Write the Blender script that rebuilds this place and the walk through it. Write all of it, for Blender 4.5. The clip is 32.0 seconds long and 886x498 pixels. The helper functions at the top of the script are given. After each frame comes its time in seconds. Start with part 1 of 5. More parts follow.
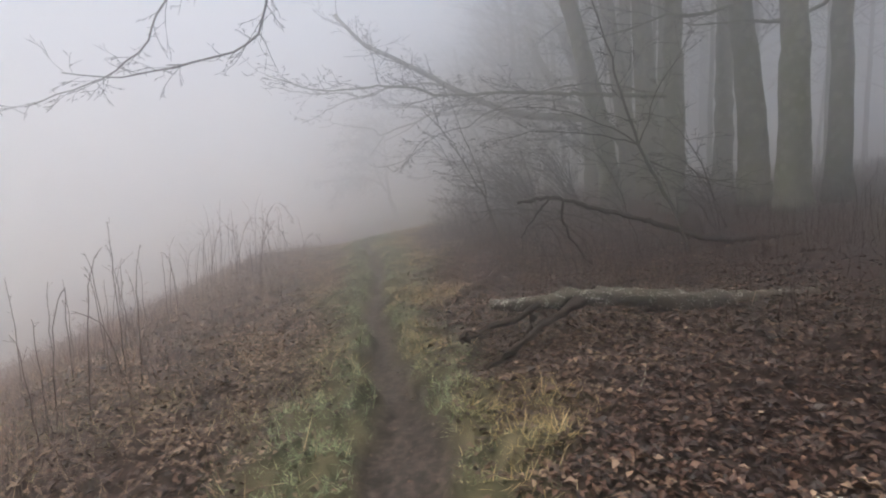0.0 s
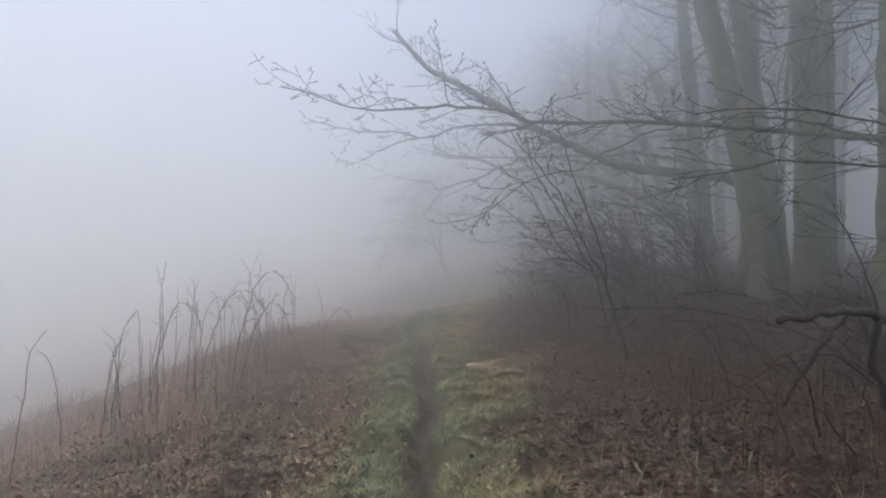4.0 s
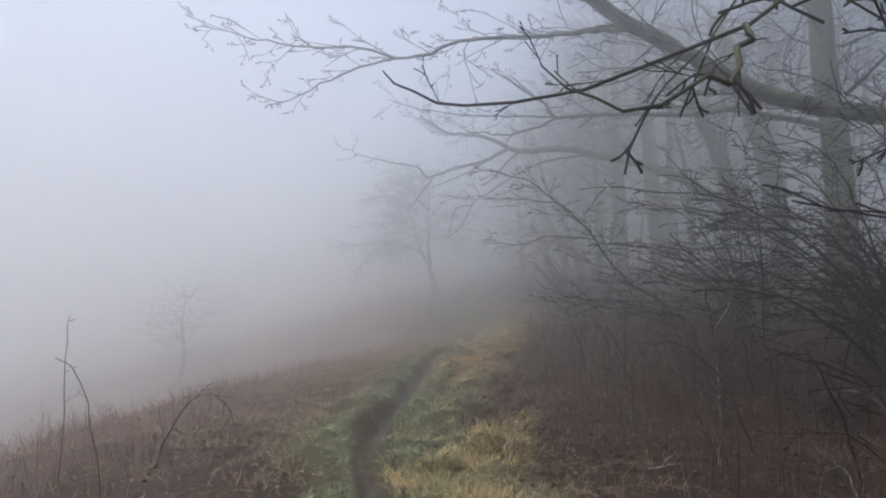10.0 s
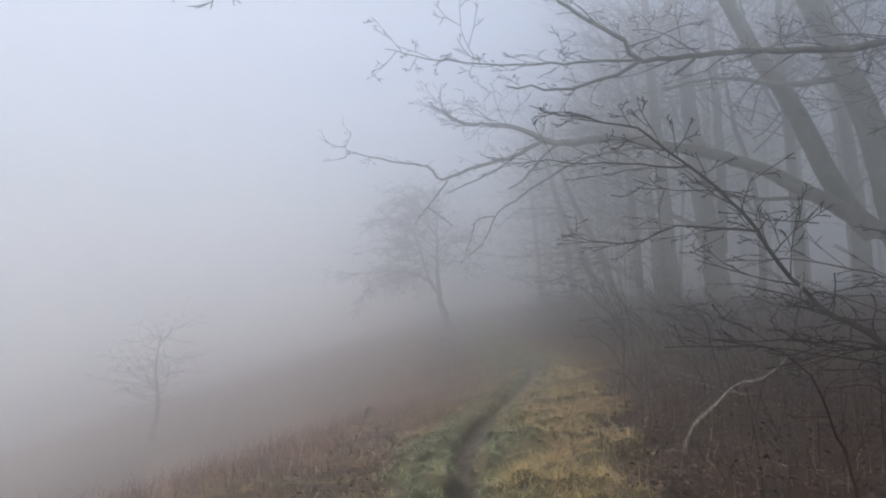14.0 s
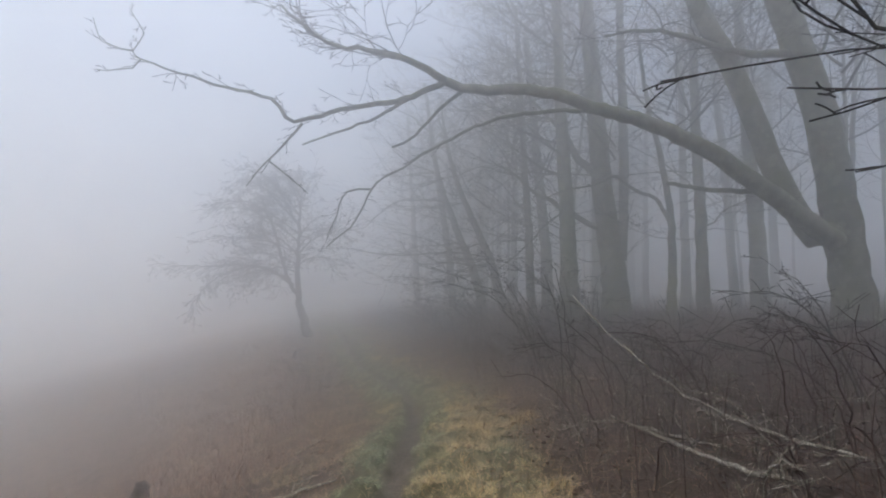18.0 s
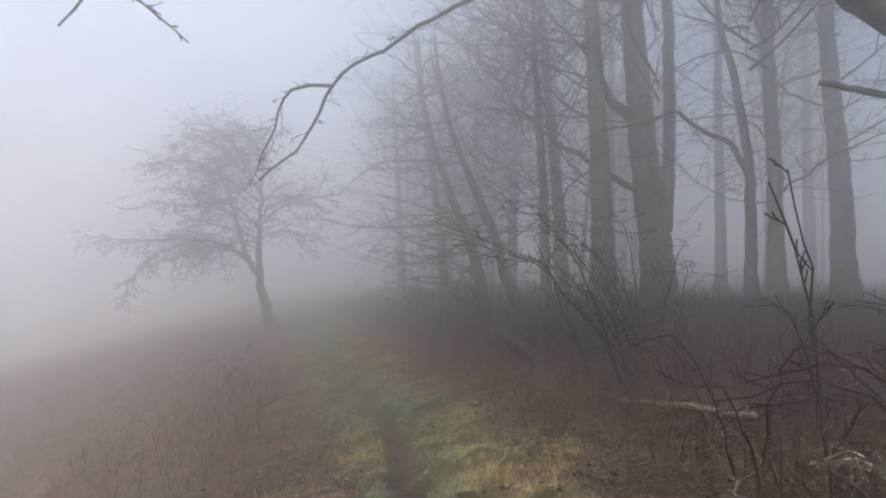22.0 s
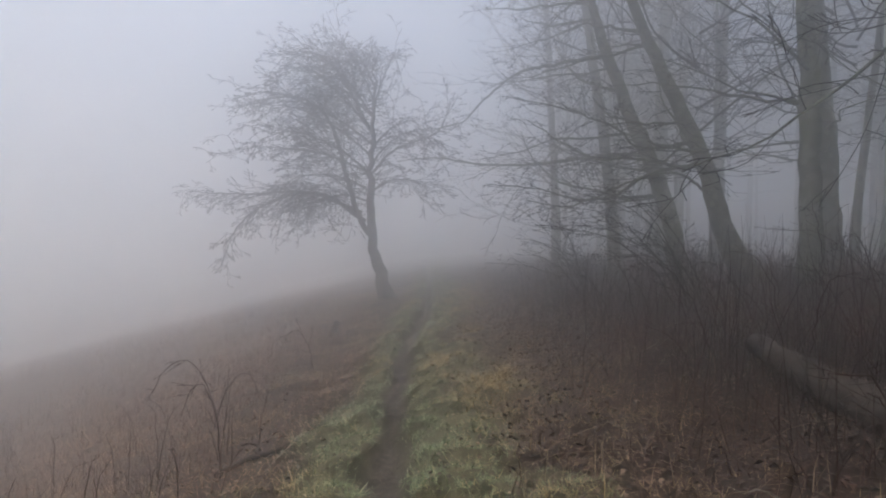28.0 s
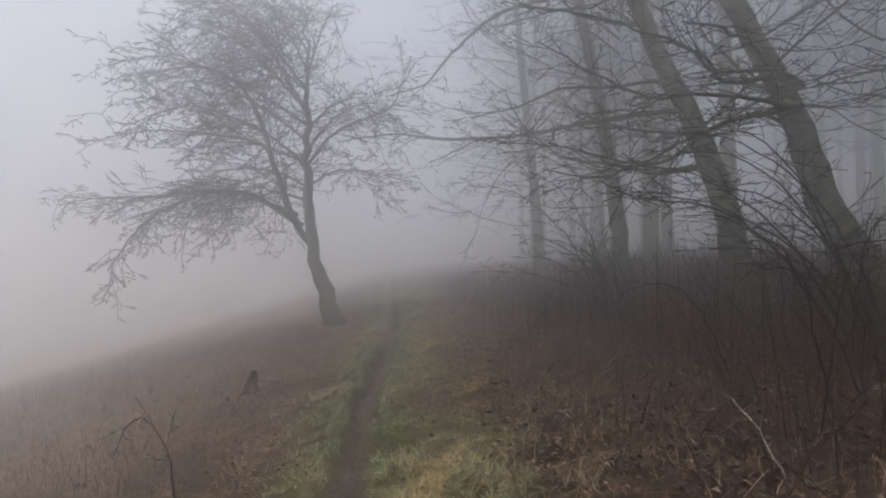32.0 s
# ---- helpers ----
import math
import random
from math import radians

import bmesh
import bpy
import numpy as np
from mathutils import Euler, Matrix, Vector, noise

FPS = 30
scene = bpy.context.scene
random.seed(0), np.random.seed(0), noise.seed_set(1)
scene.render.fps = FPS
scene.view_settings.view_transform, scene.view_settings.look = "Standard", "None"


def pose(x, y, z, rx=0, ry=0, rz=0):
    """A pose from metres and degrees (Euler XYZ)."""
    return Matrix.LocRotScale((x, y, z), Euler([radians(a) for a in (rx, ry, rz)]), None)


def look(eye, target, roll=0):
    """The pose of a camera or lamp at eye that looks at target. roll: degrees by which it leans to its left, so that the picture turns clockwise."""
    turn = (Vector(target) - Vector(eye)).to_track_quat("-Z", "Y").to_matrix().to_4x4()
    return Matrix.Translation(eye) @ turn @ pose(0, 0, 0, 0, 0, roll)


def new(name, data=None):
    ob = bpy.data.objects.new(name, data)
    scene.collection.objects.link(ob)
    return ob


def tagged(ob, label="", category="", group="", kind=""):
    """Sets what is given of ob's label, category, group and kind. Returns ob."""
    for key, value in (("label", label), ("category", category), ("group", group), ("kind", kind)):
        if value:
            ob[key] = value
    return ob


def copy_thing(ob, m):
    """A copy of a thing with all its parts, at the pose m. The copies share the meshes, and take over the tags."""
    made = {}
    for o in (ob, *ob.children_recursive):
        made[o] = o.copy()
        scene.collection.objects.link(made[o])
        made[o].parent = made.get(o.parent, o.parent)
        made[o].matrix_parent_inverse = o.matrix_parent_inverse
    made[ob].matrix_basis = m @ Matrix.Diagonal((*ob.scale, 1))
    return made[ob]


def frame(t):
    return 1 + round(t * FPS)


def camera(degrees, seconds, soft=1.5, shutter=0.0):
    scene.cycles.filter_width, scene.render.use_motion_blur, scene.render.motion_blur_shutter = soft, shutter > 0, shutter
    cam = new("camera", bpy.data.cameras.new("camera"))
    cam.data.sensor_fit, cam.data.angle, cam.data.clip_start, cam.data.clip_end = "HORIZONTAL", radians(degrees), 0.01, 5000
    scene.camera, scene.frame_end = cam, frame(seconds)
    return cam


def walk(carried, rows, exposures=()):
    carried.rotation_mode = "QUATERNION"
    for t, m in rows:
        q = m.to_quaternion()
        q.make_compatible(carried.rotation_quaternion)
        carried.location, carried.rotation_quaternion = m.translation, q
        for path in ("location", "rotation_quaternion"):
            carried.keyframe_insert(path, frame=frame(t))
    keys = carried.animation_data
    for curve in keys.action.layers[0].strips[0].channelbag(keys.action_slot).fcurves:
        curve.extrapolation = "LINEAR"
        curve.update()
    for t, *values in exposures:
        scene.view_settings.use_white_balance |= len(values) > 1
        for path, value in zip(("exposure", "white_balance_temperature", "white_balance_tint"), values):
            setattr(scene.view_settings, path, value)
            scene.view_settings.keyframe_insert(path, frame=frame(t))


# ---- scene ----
cam = camera(80.3, 32.0, soft=2.0)
PATH = [
    (0, (0.0, 0.0, 1.4), (0.277, 1.97, 1.19), -2.8),
    (0.5, (0.052, 0.536, 1.399), (0.217, 2.52, 1.204), -2.6),
    (1, (0.152, 1.07, 1.397), (0.251, 3.056, 1.179), -1.6),
    (1.5, (0.17, 1.608, 1.462), (0.156, 3.599, 1.276), 1.1),
    (2, (0.163, 2.09, 1.464), (0.105, 4.081, 1.285), 2.6),
    (2.5, (0.091, 2.602, 1.505), (0.017, 4.597, 1.384), 1.2),
    (3, (0.049, 3.162, 1.521), (0.142, 5.154, 1.368), 0.8),
    (3.5, (-0.013, 3.611, 1.57), (0.072, 5.609, 1.546), 1.0),
    (5.5, (0.132, 5.556, 1.5), (0.334, 7.544, 1.584), -0.0),
    (6, (0.136, 6.035, 1.511), (0.344, 8.02, 1.647), 0.7),
    (6.5, (0.083, 6.582, 1.543), (0.288, 8.567, 1.683), -0.1),
    (7, (0.106, 7.077, 1.563), (0.308, 9.061, 1.713), -0.6),
    (7.5, (0.06, 7.605, 1.603), (0.232, 9.589, 1.788), 0.7),
    (8, (0.094, 8.118, 1.607), (0.259, 10.103, 1.785), 1.1),
    (8.5, (0.035, 8.605, 1.573), (0.146, 10.597, 1.719), 0.3),
    (9, (0.062, 9.136, 1.586), (0.183, 11.129, 1.705), 0.4),
    (9.5, (0.062, 9.669, 1.617), (0.226, 11.66, 1.715), 0.5),
    (10, (0.173, 10.138, 1.61), (0.323, 12.131, 1.673), 1.1),
    (10.5, (0.184, 10.607, 1.621), (0.241, 12.602, 1.743), 2.9),
    (11, (0.222, 11.065, 1.613), (0.242, 13.063, 1.71), 4.0),
    (11.5, (0.137, 11.661, 1.637), (0.145, 13.657, 1.759), 4.1),
    (12, (0.157, 12.122, 1.603), (0.247, 14.117, 1.704), 2.5),
    (12.5, (0.081, 12.622, 1.533), (0.207, 14.618, 1.509), 2.3),
    (13, (0.086, 13.112, 1.509), (0.155, 15.111, 1.492), 1.8),
    (13.5, (0.033, 13.569, 1.518), (0.078, 15.567, 1.601), 1.0),
    (14, (0.07, 14.028, 1.493), (0.203, 16.015, 1.674), -0.3),
    (14.5, (0.028, 14.503, 1.512), (0.374, 16.456, 1.766), -1.6),
    (16.5, (0.45, 16.64, 1.62), (1.087, 18.502, 1.978), 0.0),
    (17, (0.561, 17.166, 1.601), (1.073, 19.069, 1.941), 0.5),
    (17.5, (0.7, 17.672, 1.547), (1.209, 19.587, 1.821), 1.3),
    (18, (0.766, 18.216, 1.512), (1.371, 20.112, 1.711), 1.4),
    (18.5, (0.842, 18.74, 1.474), (1.484, 20.63, 1.6), 1.5),
    (19, (0.818, 19.326, 1.474), (1.388, 21.242, 1.53), 2.7),
    (19.5, (0.931, 19.807, 1.414), (1.51, 21.72, 1.33), 3.0),
    (20, (0.985, 20.417, 1.423), (1.586, 22.324, 1.385), 1.6),
    (20.5, (1.151, 20.85, 1.424), (1.809, 22.738, 1.477), 2.1),
    (21, (1.332, 21.43, 1.369), (2.004, 23.311, 1.467), 2.7),
    (21.5, (1.552, 21.87, 1.325), (2.278, 23.728, 1.465), 4.6),
    (22, (1.807, 22.466, 1.326), (2.475, 24.345, 1.479), 1.7),
    (22.5, (2.127, 22.948, 1.345), (2.819, 24.82, 1.471), 1.5),
    (23, (2.292, 23.378, 1.363), (2.974, 25.249, 1.544), 0.2),
    (23.5, (2.588, 23.841, 1.344), (3.284, 25.712, 1.459), 1.5),
    (24, (2.8, 24.359, 1.28), (3.459, 26.247, 1.288), 3.1),
    (24.5, (3.062, 24.873, 1.234), (3.662, 26.781, 1.245), 3.4),
    (25, (3.18, 25.47, 1.195), (3.692, 27.402, 1.257), 2.7),
    (25.5, (3.358, 25.94, 1.17), (3.762, 27.896, 1.275), 1.5),
    (26, (3.415, 26.457, 1.113), (3.725, 28.432, 1.178), 0.6),
    (26.5, (3.567, 26.901, 1.083), (3.69, 28.896, 1.147), 2.5),
    (28.5, (3.855, 28.748, 1.069), (3.88, 30.748, 1.089), 2.4),
    (29, (3.663, 29.245, 1.011), (3.579, 31.243, 1.035), 2.0),
    (29.5, (3.638, 29.724, 1.025), (3.57, 31.721, 1.104), -1.1),
    (30, (3.652, 30.22, 1.062), (3.693, 32.219, 1.084), -1.6),
    (30.5, (3.727, 30.741, 1.04), (3.865, 32.736, 1.028), -0.6),
    (31, (3.769, 31.214, 1.057), (4.025, 33.197, 1.078), 0.3),
    (31.5, (3.828, 31.741, 1.036), (4.116, 33.719, 1.11), -0.3),
    (32, (3.855, 32.222, 1.037), (4.083, 34.208, 1.106), -0.4),
]
# seconds, stops, kelvin, tint: the camera's own exposure and white balance drift on the way
BALANCE = [(0, .46, 6920, 9), (1, .6, 6760, 9), (2, .42, 6420, 8), (3, .42, 6370, 7), (6, .44, 6350, 8), (8, .36, 6330, 8), (10, .42, 6330, 8), (11, .5, 6350, 8), (13, .4, 6370, 7), (17, .28, 6450, 8), (18, .42, 6450, 7), (19, .45, 6550, 9), (20, .55, 6800, 10),
           (21, .6, 6750, 10), (22, .56, 6600, 10), (23, .48, 6650, 9), (24, .62, 7200, 9), (25, .44, 6900, 9), (26, .18, 6650, 9), (29, .26, 6550, 9), (30, .2, 6600, 9), (31, .42, 7000, 9), (32, .25, 6850, 9)]
walk(cam, [(t, look(eye, target, roll)) for t, eye, target, roll in PATH], BALANCE)

# ---- light: a misty overcast winter day ----
world = bpy.data.worlds.new("world")
scene.world = world
world.use_nodes = True
wn = world.node_tree
sky = wn.nodes.new("ShaderNodeTexSky")
sky.sky_type, sky.sun_disc = "NISHITA", False
sky.sun_elevation, sky.sun_rotation = radians(82), radians(270)
sky.air_density, sky.dust_density = 1.0, 5.0
wn.links.new(sky.outputs[0], wn.nodes["Background"].inputs[0])
wn.nodes["Background"].inputs[1].default_value = 0.15
sun = new("sun", bpy.data.lights.new("sun", "SUN"))
sun.data.energy, sun.data.angle, sun.data.color = 1.5, radians(70), (1.0, 0.97, 0.94)
sun.matrix_world = look((-3, 0, 20), (0, 0, 0))
scene.cycles.volume_bounces = 16
FOG_DENSITY, FOG_FORWARD, FOG_TOP = 0.066, 0.885, 24.0


# ---- materials ----
def material(name, colours, scale=6.0, rough=0.85, bump=0.4, moss=0.0, island=False, spec=0.3):
    """A surface of two noises, coarse and fine, over a ramp of colours; moss greens the upward faces."""
    m = bpy.data.materials.new(name)
    m.use_nodes = True
    nt = m.node_tree
    n, link = nt.nodes, nt.links.new
    bsdf = n["Principled BSDF"]
    bsdf.inputs["Roughness"].default_value = rough
    bsdf.inputs["Specular IOR Level"].default_value = spec
    co = n.new("ShaderNodeTexCoord")
    coarse, fine = n.new("ShaderNodeTexNoise"), n.new("ShaderNodeTexNoise")
    coarse.inputs["Scale"].default_value, fine.inputs["Scale"].default_value = scale, scale * 7.3
    coarse.inputs["Detail"].default_value, fine.inputs["Detail"].default_value = 5, 4
    link(co.outputs["Object"], coarse.inputs["Vector"])
    link(co.outputs["Object"], fine.inputs["Vector"])
    mixf = n.new("ShaderNodeMix")
    mixf.inputs["Factor"].default_value = 0.4
    link(coarse.outputs["Fac"], mixf.inputs["A"])
    link(fine.outputs["Fac"], mixf.inputs["B"])
    value = mixf.outputs["Result"]
    if island:
        geo = n.new("ShaderNodeNewGeometry")
        mixi = n.new("ShaderNodeMix")
        mixi.inputs["Factor"].default_value = 0.75
        link(value, mixi.inputs["A"])
        link(geo.outputs["Random Per Island"], mixi.inputs["B"])
        value = mixi.outputs["Result"]
    ramp = n.new("ShaderNodeValToRGB")
    lo, hi = (0.12, 0.88) if island else (0.33, 0.67)
    while len(ramp.color_ramp.elements) < len(colours):
        ramp.color_ramp.elements.new(0.5)
    for k, (e, c) in enumerate(zip(ramp.color_ramp.elements, colours)):
        e.position, e.color = lo + (hi - lo) * k / max(1, len(colours) - 1), (*c, 1)
    link(value, ramp.inputs["Fac"])
    colour = ramp.outputs["Color"]
    if moss:
        geo = n.new("ShaderNodeNewGeometry")
        sep = n.new("ShaderNodeSeparateXYZ")
        link(geo.outputs["Normal"], sep.inputs[0])
        patch = n.new("ShaderNodeTexNoise")
        patch.inputs["Scale"].default_value, patch.inputs["Detail"].default_value = 2.2, 4
        link(co.outputs["Object"], patch.inputs["Vector"])
        add = n.new("ShaderNodeMath")
        add.operation = "MULTIPLY_ADD"
        link(sep.outputs["Z"], add.inputs[0])
        add.inputs[1].default_value = 0.25
        link(patch.outputs["Fac"], add.inputs[2])
        step = n.new("ShaderNodeMapRange")
        step.inputs["From Min"].default_value, step.inputs["From Max"].default_value = 0.46, 0.64
        step.inputs["To Max"].default_value = moss
        link(add.outputs[0], step.inputs["Value"])
        mixm = n.new("ShaderNodeMix")
        mixm.data_type = "RGBA"
        link(step.outputs[0], mixm.inputs["Factor"])
        link(colour, mixm.inputs["A"])
        mixm.inputs["B"].default_value = (0.085, 0.1, 0.035, 1)
        colour = mixm.outputs["Result"]
    link(colour, bsdf.inputs["Base Color"])
    if bump:
        b = n.new("ShaderNodeBump")
        b.inputs["Strength"].default_value, b.inputs["Distance"].default_value = bump, 0.02
        link(mixf.outputs["Result"], b.inputs["Height"])
        link(b.outputs[0], bsdf.inputs["Normal"])
    return m


BARK = material("beech_bark", [(0.045, 0.047, 0.037), (0.12, 0.124, 0.096), (0.25, 0.25, 0.2)], 5, moss=0.75)
# bark of shrubs and saplings; also the silhouette tone of some overhanging beech limbs
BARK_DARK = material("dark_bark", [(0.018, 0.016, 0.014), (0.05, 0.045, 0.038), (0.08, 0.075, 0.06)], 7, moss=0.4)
TWIG = material("twig_bark", [(0.014, 0.012, 0.011), (0.038, 0.032, 0.03)], 12, bump=0)
PALE = material("weathered_wood", [(0.035, 0.029, 0.023), (0.15, 0.135, 0.11), (0.4, 0.385, 0.335)], 14, moss=0.2)
LICHEN = material("lichened_bark", [(0.012, 0.009, 0.007), (0.032, 0.025, 0.019), (0.058, 0.047, 0.037), (0.1, 0.086, 0.07)], 18, bump=1.0, moss=0.12)
FADED = material("faded_stalk", [(0.045, 0.026, 0.016), (0.12, 0.075, 0.045), (0.36, 0.27, 0.18)], 4, 0.8, 0, island=True)
BONE = material("bare_wood", [(0.08, 0.063, 0.043), (0.24, 0.2, 0.145), (0.46, 0.4, 0.31)], 12)
ROTTEN = material("rotten_wood", [(0.01, 0.008, 0.007), (0.026, 0.019, 0.015), (0.05, 0.038, 0.028)], 12)
LEAF = material("dead_leaf", [(0.03, 0.017, 0.01), (0.085, 0.05, 0.03), (0.14, 0.088, 0.052), (0.2, 0.132, 0.082), (0.36, 0.26, 0.18)], 9, 0.6, 0, island=True, spec=0.5)
LEAF_WET = material("wet_leaf", [(0.006, 0.0026, 0.0017), (0.018, 0.0068, 0.0036), (0.037, 0.0142, 0.0068), (0.064, 0.026, 0.0125), (0.15, 0.08, 0.045)], 9, 0.5, 0, island=True, spec=0.5)
GRASS = material("green_grass", [(0.03, 0.034, 0.014), (0.115, 0.12, 0.05), (0.26, 0.25, 0.125), (0.5, 0.45, 0.27)], 3, 0.7, 0, island=True)
MOSSY = material("mossy_grass", [(0.024, 0.042, 0.021), (0.085, 0.13, 0.064), (0.2, 0.26, 0.145), (0.4, 0.43, 0.26)], 3, 0.7, 0, island=True)
STRAW = material("straw", [(0.13, 0.088, 0.036), (0.34, 0.24, 0.108), (0.56, 0.43, 0.225), (0.29, 0.235, 0.105)], 3, 0.7, 0, island=True)
DEAD = material("dead_grass", [(0.04, 0.024, 0.016), (0.14, 0.083, 0.052), (0.3, 0.195, 0.115), (0.56, 0.42, 0.26)], 3, 0.75, 0, island=True)
STALK_BARK = material("dry_stalk", [(0.03, 0.018, 0.014), (0.07, 0.042, 0.032), (0.13, 0.085, 0.065)], 4, 0.8, 0)
CANE = material("pink_cane", [(0.07, 0.035, 0.028), (0.14, 0.08, 0.062), (0.22, 0.14, 0.11)], 4, 0.7, 0)
WEED = material("dry_weed", [(0.055, 0.036, 0.028), (0.15, 0.1, 0.078), (0.31, 0.225, 0.175)], 3, 0.8, 0, island=True)
BRAMBLE = material("bramble_stem", [(0.012, 0.005, 0.004), (0.032, 0.012, 0.009), (0.066, 0.03, 0.02)], 3, 0.7, 0, island=True)


def spotted(m, size, amount, colour):
    """Crusts of pale lichen in round spots over a bark."""
    n, link = m.node_tree.nodes, m.node_tree.links.new
    bsdf = n["Principled BSDF"]
    base = bsdf.inputs["Base Color"].links[0].from_socket
    co = n.new("ShaderNodeTexCoord")
    cell, patch = n.new("ShaderNodeTexVoronoi"), n.new("ShaderNodeTexNoise")
    cell.inputs["Scale"].default_value, patch.inputs["Scale"].default_value = 1 / size, 0.22 / size
    link(co.outputs["Object"], cell.inputs["Vector"])
    link(co.outputs["Object"], patch.inputs["Vector"])
    less = n.new("ShaderNodeMath")
    less.operation = "MULTIPLY_ADD"
    link(patch.outputs["Fac"], less.inputs[0])
    less.inputs[1].default_value = -1.6
    link(cell.outputs["Distance"], less.inputs[2])
    step = n.new("ShaderNodeMapRange")
    step.inputs["From Min"].default_value, step.inputs["From Max"].default_value = amount, amount - 0.12
    link(less.outputs[0], step.inputs["Value"])
    mix = n.new("ShaderNodeMix")
    mix.data_type = "RGBA"
    link(step.outputs[0], mix.inputs["Factor"])
    link(base, mix.inputs["A"])
    mix.inputs["B"].default_value = (*colour, 1)
    link(mix.outputs["Result"], bsdf.inputs["Base Color"])


spotted(PALE, .014, -.5, (0.58, 0.57, 0.5))
spotted(LICHEN, .02, -.51, (0.42, 0.43, 0.38))
spotted(BARK, .22, -.52, (0.19, 0.2, 0.145))


def ground_material():
    """Mud, short grass, leaf litter and dead field grass, blended by the stored zones."""
    m = material("earth", [(0.008, 0.0044, 0.003), (0.019, 0.009, 0.006), (0.038, 0.02, 0.013)], 9, 0.9, 0.9)
    nt = m.node_tree
    n, link = nt.nodes, nt.links.new
    bsdf = n["Principled BSDF"]
    base = bsdf.inputs["Base Color"].links[0].from_socket
    att = n.new("ShaderNodeAttribute")
    att.attribute_name = "zones"
    sep = n.new("ShaderNodeSeparateColor")
    link(att.outputs["Color"], sep.inputs[0])
    co = n.new("ShaderNodeTexCoord")
    for k, (cols, scale) in enumerate((([(0.008, 0.006, 0.005), (0.032, 0.024, 0.019), (0.085, 0.066, 0.052)], 19),
                                       ([(0.026, 0.026, 0.012), (0.058, 0.056, 0.028), (0.115, 0.102, 0.056)], 5),
                                       ([(0.05, 0.036, 0.028), (0.095, 0.07, 0.055), (0.15, 0.115, 0.09)], 4))):
        noise_node = n.new("ShaderNodeTexNoise")
        noise_node.inputs["Scale"].default_value, noise_node.inputs["Detail"].default_value = scale, 8
        link(co.outputs["Object"], noise_node.inputs["Vector"])
        ramp = n.new("ShaderNodeValToRGB")
        ramp.color_ramp.elements.new(0.5)
        for e, c, p in zip(ramp.color_ramp.elements, cols, (0.35, 0.5, 0.66)):
            e.position, e.color = p, (*c, 1)
        link(noise_node.outputs["Fac"], ramp.inputs["Fac"])
        mix = n.new("ShaderNodeMix")
        mix.data_type = "RGBA"
        link(sep.outputs[k], mix.inputs["Factor"])
        link(base, mix.inputs["A"])
        link(ramp.outputs["Color"], mix.inputs["B"])
        base = mix.outputs["Result"]
    link(base, bsdf.inputs["Base Color"])
    wet = n.new("ShaderNodeMapRange")
    wet.inputs["To Min"].default_value, wet.inputs["To Max"].default_value = 0.95, 0.8
    link(sep.outputs[0], wet.inputs["Value"])
    link(wet.outputs[0], bsdf.inputs["Roughness"])
    return m


# ---- the lie of the land ----
PATH_Y = [-40, 0, 3.7, 6.5, 10.2, 12, 14, 15.2, 16.8, 18, 20.4, 23.9, 26.7, 28.8, 30.7, 33, 36, 38, 42, 46, 70, 110]
PATH_X = [-.3, .05, .12, 0, .16, .13, -.08, -.08, .24, .38, .9, 2.15, 3.05, 3.58, 3.66, 3.6, 3.55, 3.6, 3.95, 4.05, 4.2, 2]
FALL_Y = [-40, 0, 4, 8, 12, 16, 20, 24, 28, 31, 35, 40, 46, 60, 110]
FALL_Z = [-.6, -.1, -.05, -.06, .02, -.02, -.14, -.3, -.53, -.6, -.66, -.5, -.2, .1, .4]


def path_x(y):
    return np.interp(y, PATH_Y, PATH_X)


def rough_noise(x, y, scale):
    return (np.sin(x * 1.7 * scale + 1.3 * np.sin(y * 1.1 * scale)) * np.cos(y * 1.9 * scale + 1.7 * np.sin(x * 0.8 * scale + 2))
            + 0.5 * np.sin(x * 4.1 * scale + y * 3.3 * scale) * np.sin(y * 5.3 * scale - x * 2.9 * scale))


def land(x, y):
    """Height of the bare land: a path along a slope that falls away to the open field."""
    u = x - path_x(y)
    s = np.interp(y, [0, 10, 16, 22, 30, 36, 46], [.1, .09, .12, .16, .22, .22, .14])
    left = np.interp(y, [0, 5, 10, 16, 20, 24, 30, 36, 46], [.04, .03, .04, .05, .14, .2, .27, .27, .19])
    edge = np.interp(y, [14, 22, 30], [3.0, 3.4, 5.0])
    steep = np.interp(y, [14, 26], [.36, .1])
    up = s * np.minimum(u, 8) + 0.05 * np.maximum(u - 8, 0)
    down = left * u - steep * np.maximum(0, -u - edge)
    return np.interp(y, FALL_Y, FALL_Z) + np.where(u > 0, up, np.maximum(down, -30 + 0.02 * u))


def wobble(x, y):
    return 0.12 * rough_noise(x + 3, y, 1.6)


